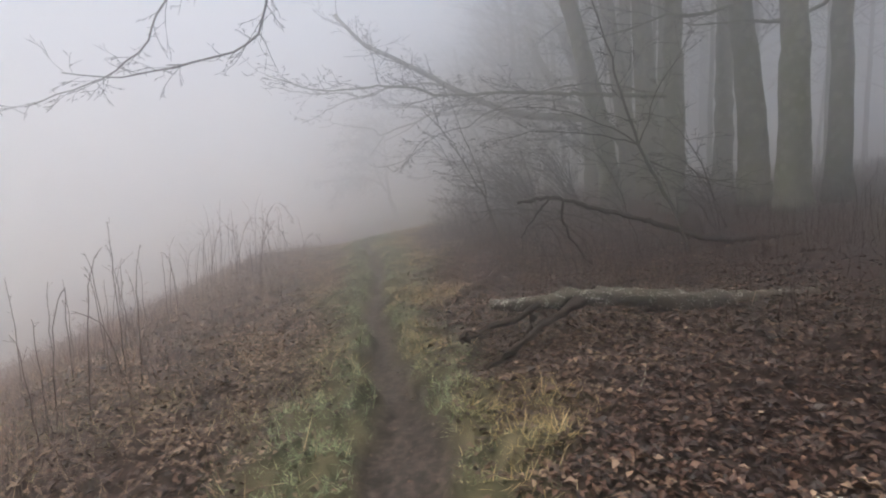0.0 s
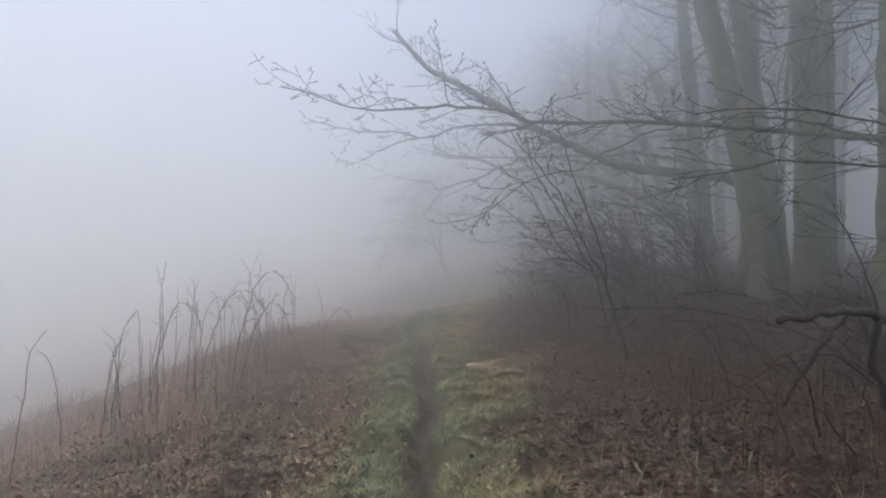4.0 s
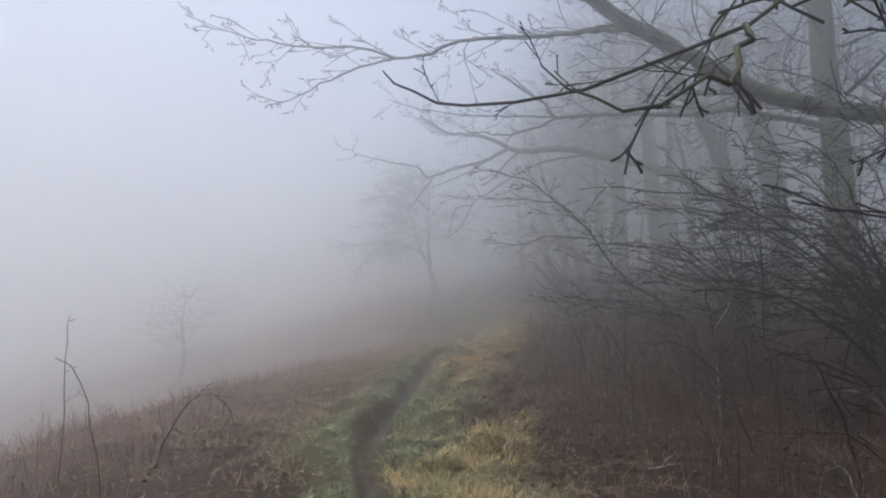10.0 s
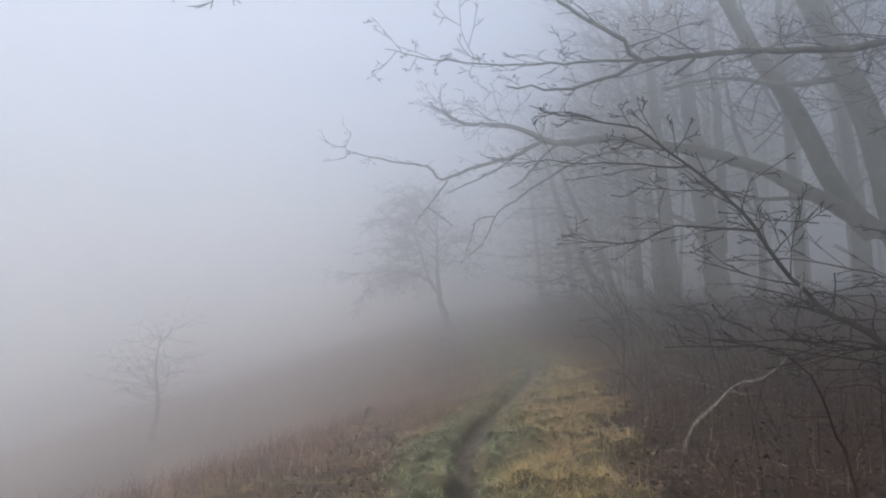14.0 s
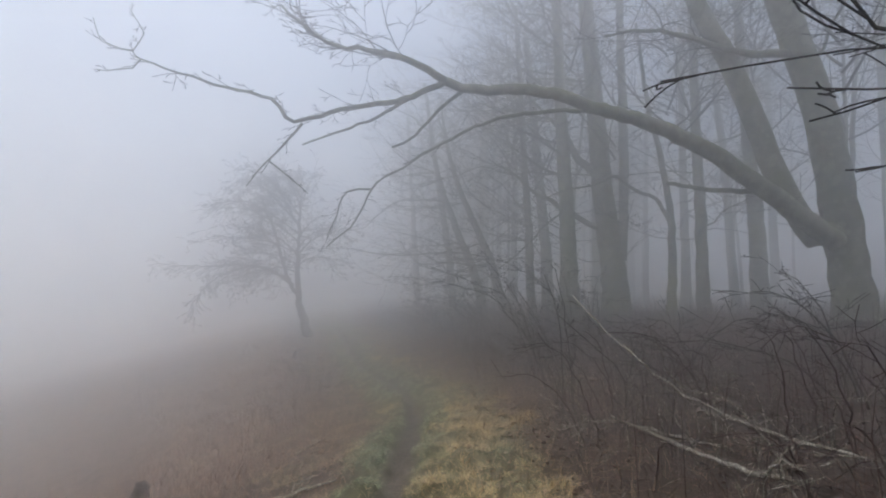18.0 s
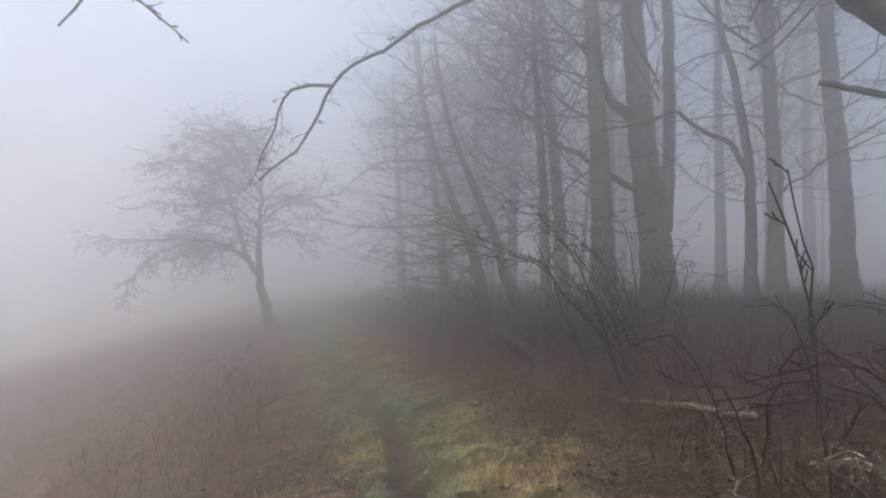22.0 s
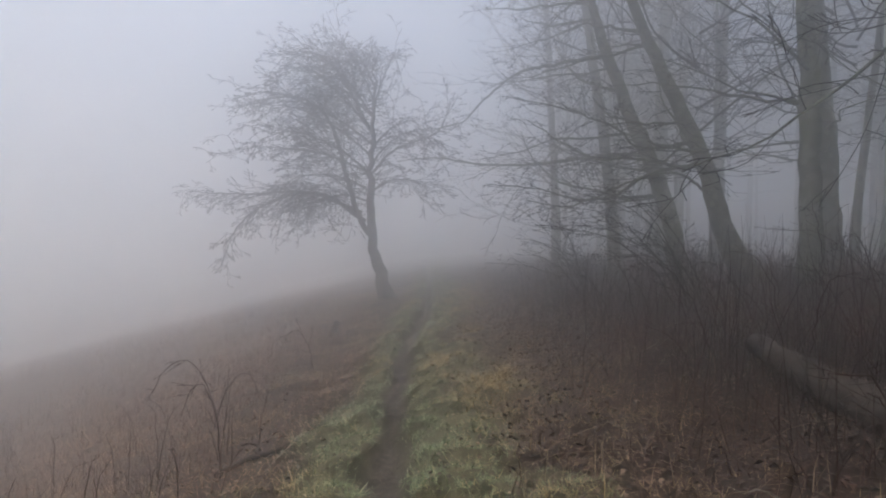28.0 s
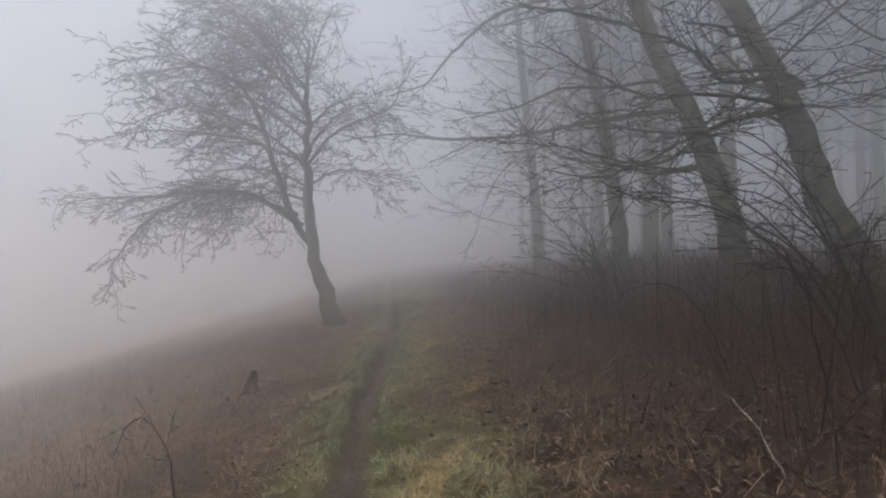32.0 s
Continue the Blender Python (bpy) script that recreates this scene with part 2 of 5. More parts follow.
def zones(x, y):
    """How far a place is mud, grass and dead field grass."""
    u = x - path_x(y) + wobble(x, y) * 0.5
    half = np.interp(y, [0, 3, 5, 9, 16, 22, 28, 33], [.3, .25, .14, .12, .125, .155, .155, .14]) + 0.02 * np.sin(y * 1.3) + 0.035 * rough_noise(x, y, 3.7)
    mud = np.clip((half + 0.07 - np.abs(u)) / 0.12, 0, 1)
    wide = np.interp(y, [0, 2.6, 4, 6, 9, 18, 21, 26, 30], [.95, .9, .75, .85, 1.25, 1.3, 1.75, 1.5, 1.3]) + 0.3 * rough_noise(x * 0.8, y, 0.9) + 0.25 * rough_noise(x, y + 3, 2.6)
    left = np.interp(y, [0, 2.6, 4, 6, 9, 18, 22, 28], [1.1, .95, .7, .7, .72, .75, 1.0, .8]) + 0.25 * rough_noise(x * 0.8 + 4, y, 0.8)
    grass = np.where(u > 0, np.clip((wide - u) / 0.5, 0, 1), np.clip((left + u) / 0.35, 0, 1)) * (1 - mud)
    field = np.clip((-u - 2.2) / 1.2, 0, 1)
    return mud, grass, field


def ground_z(x, y):
    x, y = np.asarray(x, float), np.asarray(y, float)
    mud, grass, field = zones(x, y)
    near = np.clip(1.4 - np.abs(x - path_x(y)) / 12, 0, 1)
    return (land(x, y) - 0.07 * mud + grass * (np.where(x < path_x(y), 0.085, 0.055) + 0.055 * rough_noise(x, y, 2.3) + 0.045 * rough_noise(x + 7, y, 5.1))
            + near * 0.035 * rough_noise(x, y, 1.7) + near * 0.02 * rough_noise(y, x, 4.3))


def gz(x, y):
    return float(ground_z(x, y))


# ---- mesh helpers ----
def link_mesh(name, verts, faces, mat, parent=None, label="", smooth=True):
    me = bpy.data.meshes.new(name)
    me.from_pydata(verts, [], faces)
    me.materials.append(mat)
    if smooth:
        me.polygons.foreach_set("use_smooth", [True] * len(me.polygons))
    me.update()
    ob = new(name, me)
    if parent is not None:
        ob.parent = parent
    if label:
        ob["label"] = label
    return ob


class Tubes:
    """Round tapering stems gathered into one mesh."""

    def __init__(self):
        self.v, self.f, self.caps, self.n = [], [], [], 0

    def add(self, pts, radii, sides=5):
        p = np.asarray(pts, float)
        r = np.asarray(radii, float)
        t = np.gradient(p, axis=0)
        t /= np.linalg.norm(t, axis=1)[:, None] + 1e-9
        ref = np.array((0.0, 0.0, 1.0)) if abs(t[:, 2]).mean() < 0.75 else np.array((1.0, 0.0, 0.0))
        a = np.cross(t, ref)
        a /= np.linalg.norm(a, axis=1)[:, None] + 1e-9
        b = np.cross(t, a)
        k = np.arange(sides) * 2 * np.pi / sides
        ring = p[:, None] + r[:, None, None] * (np.cos(k)[None, :, None] * a[:, None] + np.sin(k)[None, :, None] * b[:, None])
        m = len(p)
        i = np.arange(m - 1)[:, None] * sides
        j = np.arange(sides)[None]
        q = np.stack([i + j, i + (j + 1) % sides, i + sides + (j + 1) % sides, i + sides + j], -1).reshape(-1, 4) + self.n
        self.v.append(ring.reshape(-1, 3))
        self.f.append(q)
        self.n += m * sides
        if sides > 4:
            self.v.append(np.array([p[0] - t[0] * r[0] * .3, p[-1] + t[-1] * r[-1] * .6]))
            lo, hi = self.n, self.n + 1
            first = self.n - m * sides
            last = self.n - sides
            caps = [(first + (c + 1) % sides, first + c, lo, lo) for c in range(sides)] + [(last + c, last + (c + 1) % sides, hi, hi) for c in range(sides)]
            self.caps += [c[:3] for c in caps]
            self.n += 2

    def mesh(self, name, mat, parent=None, label="", shift=(0, 0, 0)):
        faces = np.concatenate(self.f).tolist() + self.caps
        return link_mesh(name, np.concatenate(self.v) - np.asarray(shift), faces, mat, parent, label)


def smooth_line(pts, step=0.2, jitter=0.0, rng=None):
    """A rounded line through a few bends."""
    p = np.asarray(pts, float)
    ext = np.vstack([2 * p[0] - p[1], p, 2 * p[-1] - p[-2]])
    out = []
    for i in range(1, len(ext) - 2):
        a, b, c, d = ext[i - 1:i + 3]
        m = max(2, int(np.linalg.norm(c - b) / step))
        s = np.arange(m)[:, None] / m
        out.append(0.5 * (2 * b + (c - a) * s + (2 * a - 5 * b + 4 * c - d) * s ** 2 + (3 * b - a - 3 * c + d) * s ** 3))
    out.append(p[-1:])
    q = np.vstack(out)
    if jitter:
        q[1:-1] += rng.normal(0, jitter, q[1:-1].shape)
    return q


def unit(v):
    return v / (np.linalg.norm(v) + 1e-9)


def sprout(tb, p, d, length, r, level, rng, rise=0.0, wig=0.16, dens=3.0, pull=(0, 0, 0), thin=0.0035):
    """A branch that wanders from p along d, with its own side branches."""
    n = int(min(10, max(3, length / 0.13)))
    step = length / n
    pts, dirs = [p], []
    d = unit(np.asarray(d, float))
    bias = np.asarray(pull, float) + np.array((0, 0, rise))
    kicks = rng.normal(0, wig * .62, (n, 3))
    bend = np.zeros(3)
    for i in range(n):
        bend = bend * .55 + kicks[i]
        d = unit(d + bend + bias * 0.12)
        dirs.append(d)
        pts.append(pts[-1] + d * step)
    tb.add(pts, np.maximum(thin, r * (1 - 0.75 * np.arange(n + 1) / n)), 5 if r > 0.02 else (4 if r > 0.008 else 3))
    if level <= 0:
        return
    count = max(2, int(length * dens * (0.7 + 0.6 * rng.random())))
    side = 1 if rng.random() < 0.5 else -1
    for c in range(count):
        s = 0.2 + 0.78 * (c + rng.random() * 0.8) / count
        i = min(n - 1, int(s * n))
        q = pts[i] + (pts[i + 1] - pts[i]) * (s * n - i)
        base = dirs[i]
        across = unit(np.cross(base, (0, 0, 1)) + rng.normal(0, 0.3, 3))
        side = -side
        a = 0.5 + 0.5 * rng.random()
        nd = unit(base * math.cos(a) + across * side * math.sin(a))
        sprout(tb, q, nd, length * (0.6 - 0.3 * s) * (0.7 + 0.6 * rng.random()), max(thin, r * 0.5 * (1 - 0.5 * s)), level - 1, rng, rise, wig * 1.15, dens * 1.25, pull, thin)


def clothe(tb, line, r0, r1, rng, every=0.35, length=0.9, level=2, rise=0.1, start=0.15, dens=3.0, pull=(0, 0, 0), thin=0.0035):
    """Side twigs along a limb's line."""
    seg = np.linalg.norm(np.diff(line, axis=0), axis=1)
    far = np.r_[0, np.cumsum(seg)]
    s, side = start * far[-1], 1
    while s < far[-1]:
        i = min(len(seg) - 1, int(np.searchsorted(far, s)) - 1)
        w = s / far[-1]
        q = line[i] + (line[i + 1] - line[i]) * ((s - far[i]) / (seg[i] + 1e-9))
        base = unit(line[i + 1] - line[i])
        across = unit(np.cross(base, (0, 0, 1)) + rng.normal(0, 0.38, 3))
        side = -side
        a = 0.5 + 0.55 * rng.random()
        sprout(tb, q, base * math.cos(a) + across * side * math.sin(a), length * (1.15 - 0.6 * w) * (0.5 + rng.random()), min(0.0025 + 0.007 * length, max(thin, (r0 + (r1 - r0) * w) * 0.4)), level, rng, rise, 0.17, dens, pull, thin)
        s += every * (0.5 + rng.random())


def thing(name, label, category, at, group="", kind=""):
    ob = new(name)
    ob.location = at
    return tagged(ob, label, category, group, kind)


class Tree:
    """A tree as an Empty at its foot with trunk, limbs and twigs."""

    def __init__(self, label, at, seed, name="tree", category="tree", group="", bark=None):
        self.at = np.array((at[0], at[1], gz(*at) - 0.08))
        self.ob = thing(name, label, category, self.at, group)
        self.rng = np.random.default_rng(seed)
        self.bark, self.thin = bark or BARK, 0.0045

    def stem(self, pts, r0, r1, name="trunk", sides=14, flare=0.5, step=0.3, jitter=0.015, label=""):
        line = smooth_line(pts, step, jitter, self.rng)
        w = np.linspace(0, 1, len(line))
        r = r0 + (r1 - r0) * w ** 0.8
        if flare:
            h = np.linalg.norm(line - line[0], axis=1)
            r = r * (1 + flare * np.exp(-h / (r0 * 1.6)))
        r = r * (1 + 0.05 * self.rng.normal(0, 1, len(r)).cumsum().clip(-2, 2) * 0.6)
        tb = Tubes()
        tb.add(line, r, sides)
        self.last = tb.mesh(name, self.bark, self.ob, label, self.at)
        return line

    def limb(self, pts, r0, r1, every=0.4, length=0.9, level=2, rise=0.1, dens=2.6, start=0.15, jitter=0.012, pull=(0, 0, 0), label="", thin=None):
        line = self.stem(pts, r0, r1, "limb", 8 if r0 > 0.04 else 6, 0, 0.16, jitter, label)
        if every:
            spray = Tubes()
            clothe(spray, line, r0, r1, self.rng, every, length, level, rise, start, dens, pull, thin or self.thin)
            if spray.n:
                tagged(spray.mesh("twig_spray", TWIG, self.last, "", self.at), kind="stuff")
        return line

    def wild(self, line, count, low, length, r, toward=(-1, 0, 0.25), spread=0.9, level=3, dens=1.6):
        """Limbs of chance off the trunk's line above a height."""
        h = line[:, 2] - self.at[2]
        ids = np.where(h > low)[0]
        if not len(ids):
            return
        for k in range(count):
            i = int(ids[int(self.rng.random() * len(ids))])
            d = unit(np.asarray(toward, float) + self.rng.normal(0, spread, 3) * np.array((1, 1, 0.5)))
            size = length * (0.5 + 0.8 * self.rng.random())
            tb = Tubes()
            pts = [line[i]]
            for s in range(5):
                d = unit(d + self.rng.normal(0, 0.16, 3) + np.array((0, 0, 0.04)))
                pts.append(pts[-1] + d * size / 5)
            q = smooth_line(pts, 0.3, 0.02, self.rng)
            rr = r * (0.5 + 0.6 * self.rng.random())
            tb.add(q, np.linspace(rr, rr * 0.2, len(q)), 6)
            limb = tb.mesh("limb", self.bark, self.ob, "", self.at)
            spray = Tubes()
            clothe(spray, q, rr, rr * 0.2, self.rng, 0.4, size * 0.32, level - 1, 0.1, 0.15, dens, (0, 0, 0), 0.005)
            if spray.n:
                tagged(spray.mesh("twig_spray", TWIG, limb, "", self.at), kind="stuff")


# ---- ground ----
xs = np.unique(np.concatenate([np.linspace(-160, -16, 26), np.linspace(-16, -4, 36), np.arange(-4, 2, 0.075), np.arange(2, 9.01, 0.1), np.linspace(9, 20, 30), np.linspace(20, 160, 26)]))
ys = np.unique(np.concatenate([np.linspace(-140, -4, 20), np.arange(-4, 50, 0.1), np.linspace(50, 70, 30), np.linspace(70, 220, 25)]))
gx, gy = np.meshgrid(xs, ys)
V = np.stack([gx.ravel(), gy.ravel(), ground_z(gx, gy).ravel()], -1)
nx = len(xs)
i, j = np.meshgrid(np.arange(nx - 1), np.arange(len(ys) - 1))
k = (j * nx + i).ravel()
ground = link_mesh("ground", V, np.stack([k, k + 1, k + nx + 1, k + nx], -1), ground_material())
att = ground.data.attributes.new("zones", "FLOAT_COLOR", "POINT")
mud, grass, field = zones(V[:, 0], V[:, 1])
att.data.foreach_set("color", np.stack([mud, grass, field, np.ones_like(mud)], -1).ravel())
tagged(ground, "brown leaf-strewn hillside with a trodden muddy footpath", "ground", kind="structure")

# ---- fog: one even bank that lies over hill and wood ----
fog_mat = bpy.data.materials.new("fog")
fog_mat.use_nodes = True
fn = fog_mat.node_tree
fn.nodes.clear()
fog_out = fn.nodes.new("ShaderNodeOutputMaterial")
droplets = fn.nodes.new("ShaderNodeVolumeScatter")
droplets.inputs["Density"].default_value = FOG_DENSITY
droplets.inputs["Anisotropy"].default_value = FOG_FORWARD
fn.links.new(droplets.outputs[0], fog_out.inputs["Volume"])
c = [(x, y, z) for x in (-150, 150) for y in (-130, 210) for z in (-40, FOG_TOP)]
fog = link_mesh("fog_bank", c, [(0, 1, 3, 2), (4, 6, 7, 5), (0, 4, 5, 1), (2, 3, 7, 6), (0, 2, 6, 4), (1, 5, 7, 3)], fog_mat, smooth=False)
tagged(fog, "even grey-white fog over hill and wood", "fog", kind="structure")

# ---- the wood's edge by the start ----
GREY = "tall grey beech with mossy bark at the wood's edge"


def edge_beech(at, seed, radius, lean, height=11.0, limbs=5, low=3.0, length=3.5, label=GREY, toward=(-1, -0.1, 0.25), level=3):
    """A big beech: leaning trunk and limbs of chance that reach for the open field."""
    t = Tree(label, at, seed, "beech_tree", "tree", "beeches of the wood's edge")
    x, y, z = t.at
    line = t.stem([(x, y, z), (x + lean * 0.18, y, z + height * 0.25), (x + lean * 0.5, y + 0.1, z + height * 0.55), (x + lean, y + 0.1, z + height)], radius, radius * 0.45, flare=.28)
    t.wild(line, limbs, low, length, min(.05, radius * 0.16), toward, level=level)
    return t, line


for at, seed, radius, lean in (((8.6, 9.6), 1, .33, -.2), ((8.9, 11.0), 2, .32, -1.3), ((10.8, 14.8), 4, .29, .2), ((8.36, 14.7), 10, .37, -.4)):
    t, line = edge_beech(at, seed, radius, lean, limbs=4, low=3.5)

# branches of the first beech that hang over the path
t, line = edge_beech((6.2, 4.9), 5, .22, -.6, limbs=1, low=5)
# silhouette against the bright fog, put into the limbs' colour by darker bark
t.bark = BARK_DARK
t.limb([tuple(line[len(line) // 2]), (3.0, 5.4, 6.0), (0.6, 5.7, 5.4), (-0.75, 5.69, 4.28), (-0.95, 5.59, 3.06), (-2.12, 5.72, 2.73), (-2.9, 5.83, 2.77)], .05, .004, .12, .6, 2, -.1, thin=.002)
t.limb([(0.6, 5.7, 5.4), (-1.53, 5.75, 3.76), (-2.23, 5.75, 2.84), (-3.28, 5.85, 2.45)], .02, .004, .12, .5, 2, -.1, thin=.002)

# twin beech whose limbs cross the view
t, line = edge_beech((7.25, 11.7), 3, .26, .2, limbs=4, low=4.5)
t.limb([tuple(line[max(1, len(line) // 4)])] + [(4.53, 11.22, 3.42), (3.47, 11.37, 3.52), (2.22, 11.56, 3.52), (1.61, 11.65, 3.55), (1.2, 11.7, 3.72), (0.58, 11.78, 3.79), (-0.36, 11.92, 3.74), (-1.16, 12.04, 3.82), (-2.03, 12.14, 4.17)], .065, .008, .2, 1.2, 3, .2)
# next two limbs: backlit darkness painted in, darker than this beech's own grey
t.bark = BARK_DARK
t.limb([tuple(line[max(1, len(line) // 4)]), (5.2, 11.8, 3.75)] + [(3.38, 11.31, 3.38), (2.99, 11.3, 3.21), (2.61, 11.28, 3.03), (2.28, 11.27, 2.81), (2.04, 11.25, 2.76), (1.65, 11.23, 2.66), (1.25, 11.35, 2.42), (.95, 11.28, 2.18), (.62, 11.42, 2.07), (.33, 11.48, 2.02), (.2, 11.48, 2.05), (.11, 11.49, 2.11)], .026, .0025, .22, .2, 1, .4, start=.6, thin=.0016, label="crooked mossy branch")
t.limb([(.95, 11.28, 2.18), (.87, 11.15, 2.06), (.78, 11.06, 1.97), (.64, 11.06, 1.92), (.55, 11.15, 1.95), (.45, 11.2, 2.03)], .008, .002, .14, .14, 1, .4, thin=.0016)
t, line = edge_beech((6.95, 14.1), 6, .34, -2.6, limbs=4, low=4.5, length=2.6)

# beech with the great mossy limb
t, line = edge_beech((8.9, 16.7), 7, .36, -1.5, limbs=4, low=5, length=2.6)
t.limb([tuple(line[1])] + [(8.41, 16.43, 2.7), (7.55, 16.32, 3.5), (6.62, 16.31, 3.6), (4.93, 16.28, 3.74), (3.94, 16.23, 4.08), (2.87, 16.17, 4.52), (1.82, 16.09, 5.08), (0.81, 16.01, 5.54), (0.12, 15.95, 5.89), (-0.55, 15.83, 6.61)], .19, .05, .24, 1.7, 3, .25, label="great mossy limb")
t.limb([(2.87, 16.17, 4.52)] + [(2.22, 17.64, 5.03), (0.94, 17.77, 4.92), (0.51, 17.83, 4.73), (-0.01, 17.88, 4.67), (-0.55, 17.93, 4.85), (-1.16, 17.98, 4.83), (-1.79, 18.04, 4.88), (-2.91, 18.13, 5.12)], .05, .007, .16, .8, 3, .2)
t.limb([(-0.01, 17.93, 4.69), (-0.53, 17.98, 4.56), (-1.13, 18.06, 4.28), (-1.74, 18.13, 4.02), (-2.31, 18.17, 4.27)], .018, .005, .14, .4, 2, .1)

t, line = edge_beech((9.0, 20.0), 8, .32, -1.0, limbs=4, low=5, length=2.6)
t.limb([tuple(line[len(line) // 3])] + [(7.47, 20.33, 4.85), (6.76, 20.42, 4.94), (5.95, 20.54, 4.83), (4.52, 20.74, 4.85), (3.34, 20.92, 4.78), (3.1, 20.91, 5.05), (2.64, 20.94, 5.33), (2.17, 20.96, 5.63)], .08, .025, .24, 1.3, 3, .2)
t.limb([(3.34, 20.92, 4.78), (2.79, 21.03, 4.52), (2.17, 21.14, 4.41), (1.48, 21.23, 4.49)], .035, .01, .25, .6, 2, .1)
t.limb([(3.34, 20.92, 4.78), (2.67, 21.1, 4.83), (1.91, 21.3, 4.85), (0.67, 21.62, 5.01), (-0.29, 21.85, 5.3)], .022, .005, .2, 1.0, 3, .2)
t.limb([(4.06, 20.84, 4.78), (3.79, 20.91, 4.57)], .03, .018, 0)

# forked beech with the long drooping limb
t = Tree("forked mossy beech with a long drooping limb", (12.5, 26.2), 9, "beech_tree", "tree", "beeches of the wood's edge")
base = tuple(t.at)
line = t.stem([base] + [(12.61, 26.26, 1.41), (12.22, 26.18, 3.32), (11.64, 26.12, 5.71), (10.7, 26.17, 8.09), (10.04, 26.21, 9.75)], .4, .24, flare=.3)
line2 = t.stem([(12.22, 26.18, 3.32)] + [(11.63, 26.36, 3.07), (10.82, 26.55, 4.5), (10.11, 26.69, 6.32), (9.27, 26.87, 7.93), (8.53, 27.01, 9.68)], .28, .16, "second_stem", flare=0)
t.wild(line, 4, 5.5, 4, .09)
t.limb([(11.93, 26.11, 2.94), (10.8, 26.19, 3.58), (9.85, 26.26, 4.1), (8.8, 26.34, 4.65), (7.56, 26.47, 5.05), (6.38, 26.6, 5.27), (5.25, 26.73, 5.48), (4.17, 26.87, 5.38), (3.54, 26.94, 5.47)], .22, .085, 1.6, .7, 2, .1)
t.limb([(3.54, 26.94, 5.47), (3.02, 27.02, 5.74), (2.42, 27.13, 5.9), (1.64, 27.3, 5.97), (1.14, 27.38, 6.2), (0.64, 27.43, 6.6)], .075, .016, .2, 1.4, 3, .2)
t.limb([(3.54, 26.94, 5.47), (2.64, 27.05, 5.01), (1.86, 27.12, 4.82), (0.94, 27.21, 4.48), (0.56, 27.16, 4.8), (-0.15, 27.18, 4.89), (-0.83, 27.18, 5.03), (-1.4, 27.17, 5.16)], .06, .012, .28, .6, 2, .1)
for pts in ([(-1.4, 27.17, 5.16), (-1.53, 27.2, 5.29), (-1.38, 27.13, 5.56), (-1.61, 27.16, 5.94)], [(-1.53, 27.2, 5.29), (-2.0, 27.34, 5.45), (-2.15, 27.35, 5.8)], [(-1.4, 27.17, 5.16), (-1.68, 27.28, 4.98), (-2.1, 27.42, 4.99)]):
    t.limb(pts, .014, .005, .2, .25, 1, .2)
t.limb([(1.07, 27.15, 4.44), (0.57, 27.22, 3.76), (0.24, 27.27, 3.31)], .025, .008, .3, .3, 1)
t.limb([(0.57, 27.22, 3.76), (0.98, 27.06, 3.43), (1.21, 26.97, 3.22)], .015, .006, .2, .25, 1)
t.limb([(6.65, 27.01, 5.39), (5.1, 27.64, 5.28), (4.06, 28.11, 4.83), (3.02, 28.62, 4.13), (2.55, 28.85, 3.78), (2.31, 29.05, 3.14), (1.79, 29.33, 2.61)], .05, .014, .3, .35, 2, .1, thin=.003)
t.limb([(2.56, 28.9, 3.79), (2.12, 29.07, 3.73), (1.92, 29.2, 3.26), (1.76, 29.32, 2.73)], .024, .008, .2, .35, 2, thin=.003)
t.limb([(3.96, 26.91, 5.42), (3.49, 27.1, 5.04), (3.08, 27.29, 4.52), (2.69, 27.44, 4.3)], .04, .02, 0)
t.limb([(2.94, 27.06, 5.14), (2.19, 27.3, 4.67), (1.11, 27.63, 4.21)], .035, .014, .6, .3, 1)
t.limb([(10.12, 26.37, 3.91), (9.12, 26.69, 3.94), (8.34, 26.93, 4.04)], .06, .035, 0)

# ---- trees deeper in the fog ----
for at, seed, radius, lean, n in (((10.4, 34.0), 12, .34, -.6, 8), ((14.3, 32.2), 13, .22, -.1, 2), ((16.7, 32.1), 14, .3, -.6, 2),
                                  ((10.6, 37.2), 16, .2, -.8, 7), ((12.6, 39.4), 17, .3, -1.2, 6), ((10.2, 45.5), 18, .24, -2.0, 8), ((9.6, 51.0), 19, .22, -1.0, 8)):
    t, line = edge_beech(at, seed, radius, lean, 13.0, n, 2.2, 4.0)
    t.wild(line, n + 6, 1.6, 4.6, .032, (-1, -.35, .14), .45)
t = Tree("slender crooked grey beech with a bent bough", (11.8, 30.8), 15, "beech_tree", "tree", "beeches of the wood's edge")
line = t.stem([tuple(t.at)] + [(12.08, 31.07, 2.29), (12.06, 31.07, 4.21), (11.78, 31.16, 6.12), (11.46, 31.27, 7.62), (11.13, 31.37, 10.34)], .14, .04)
t.limb([(12.03, 31.08, 4.11), (11.59, 31.16, 4.77), (11.01, 31.3, 4.97), (10.31, 31.46, 5.4), (9.86, 31.57, 5.13), (8.98, 31.79, 4.93), (8.3, 31.96, 4.62)], .075, .012, .4, .6, 2, .1)
t.wild(line, 3, 4.5, 2.0, .03)
t = Tree("thick mossy beech forking into several stems", (12.4, 34.2), 11, "beech_tree", "tree", "beeches of the wood's edge")
line = t.stem([tuple(t.at)] + [(12.42, 34.34, 2.47), (12.2, 34.41, 4.22), (11.97, 34.48, 6.24), (11.75, 34.55, 9.22), (11.41, 34.65, 13.27)], .44, .24)
t.stem([(12.64, 34.26, 3.16), (12.71, 34.24, 4.39), (12.78, 34.23, 6.03), (12.79, 34.24, 7.67), (12.75, 34.26, 9.31), (12.7, 34.31, 13.44)], .2, .12, "second_stem", 12, 0)
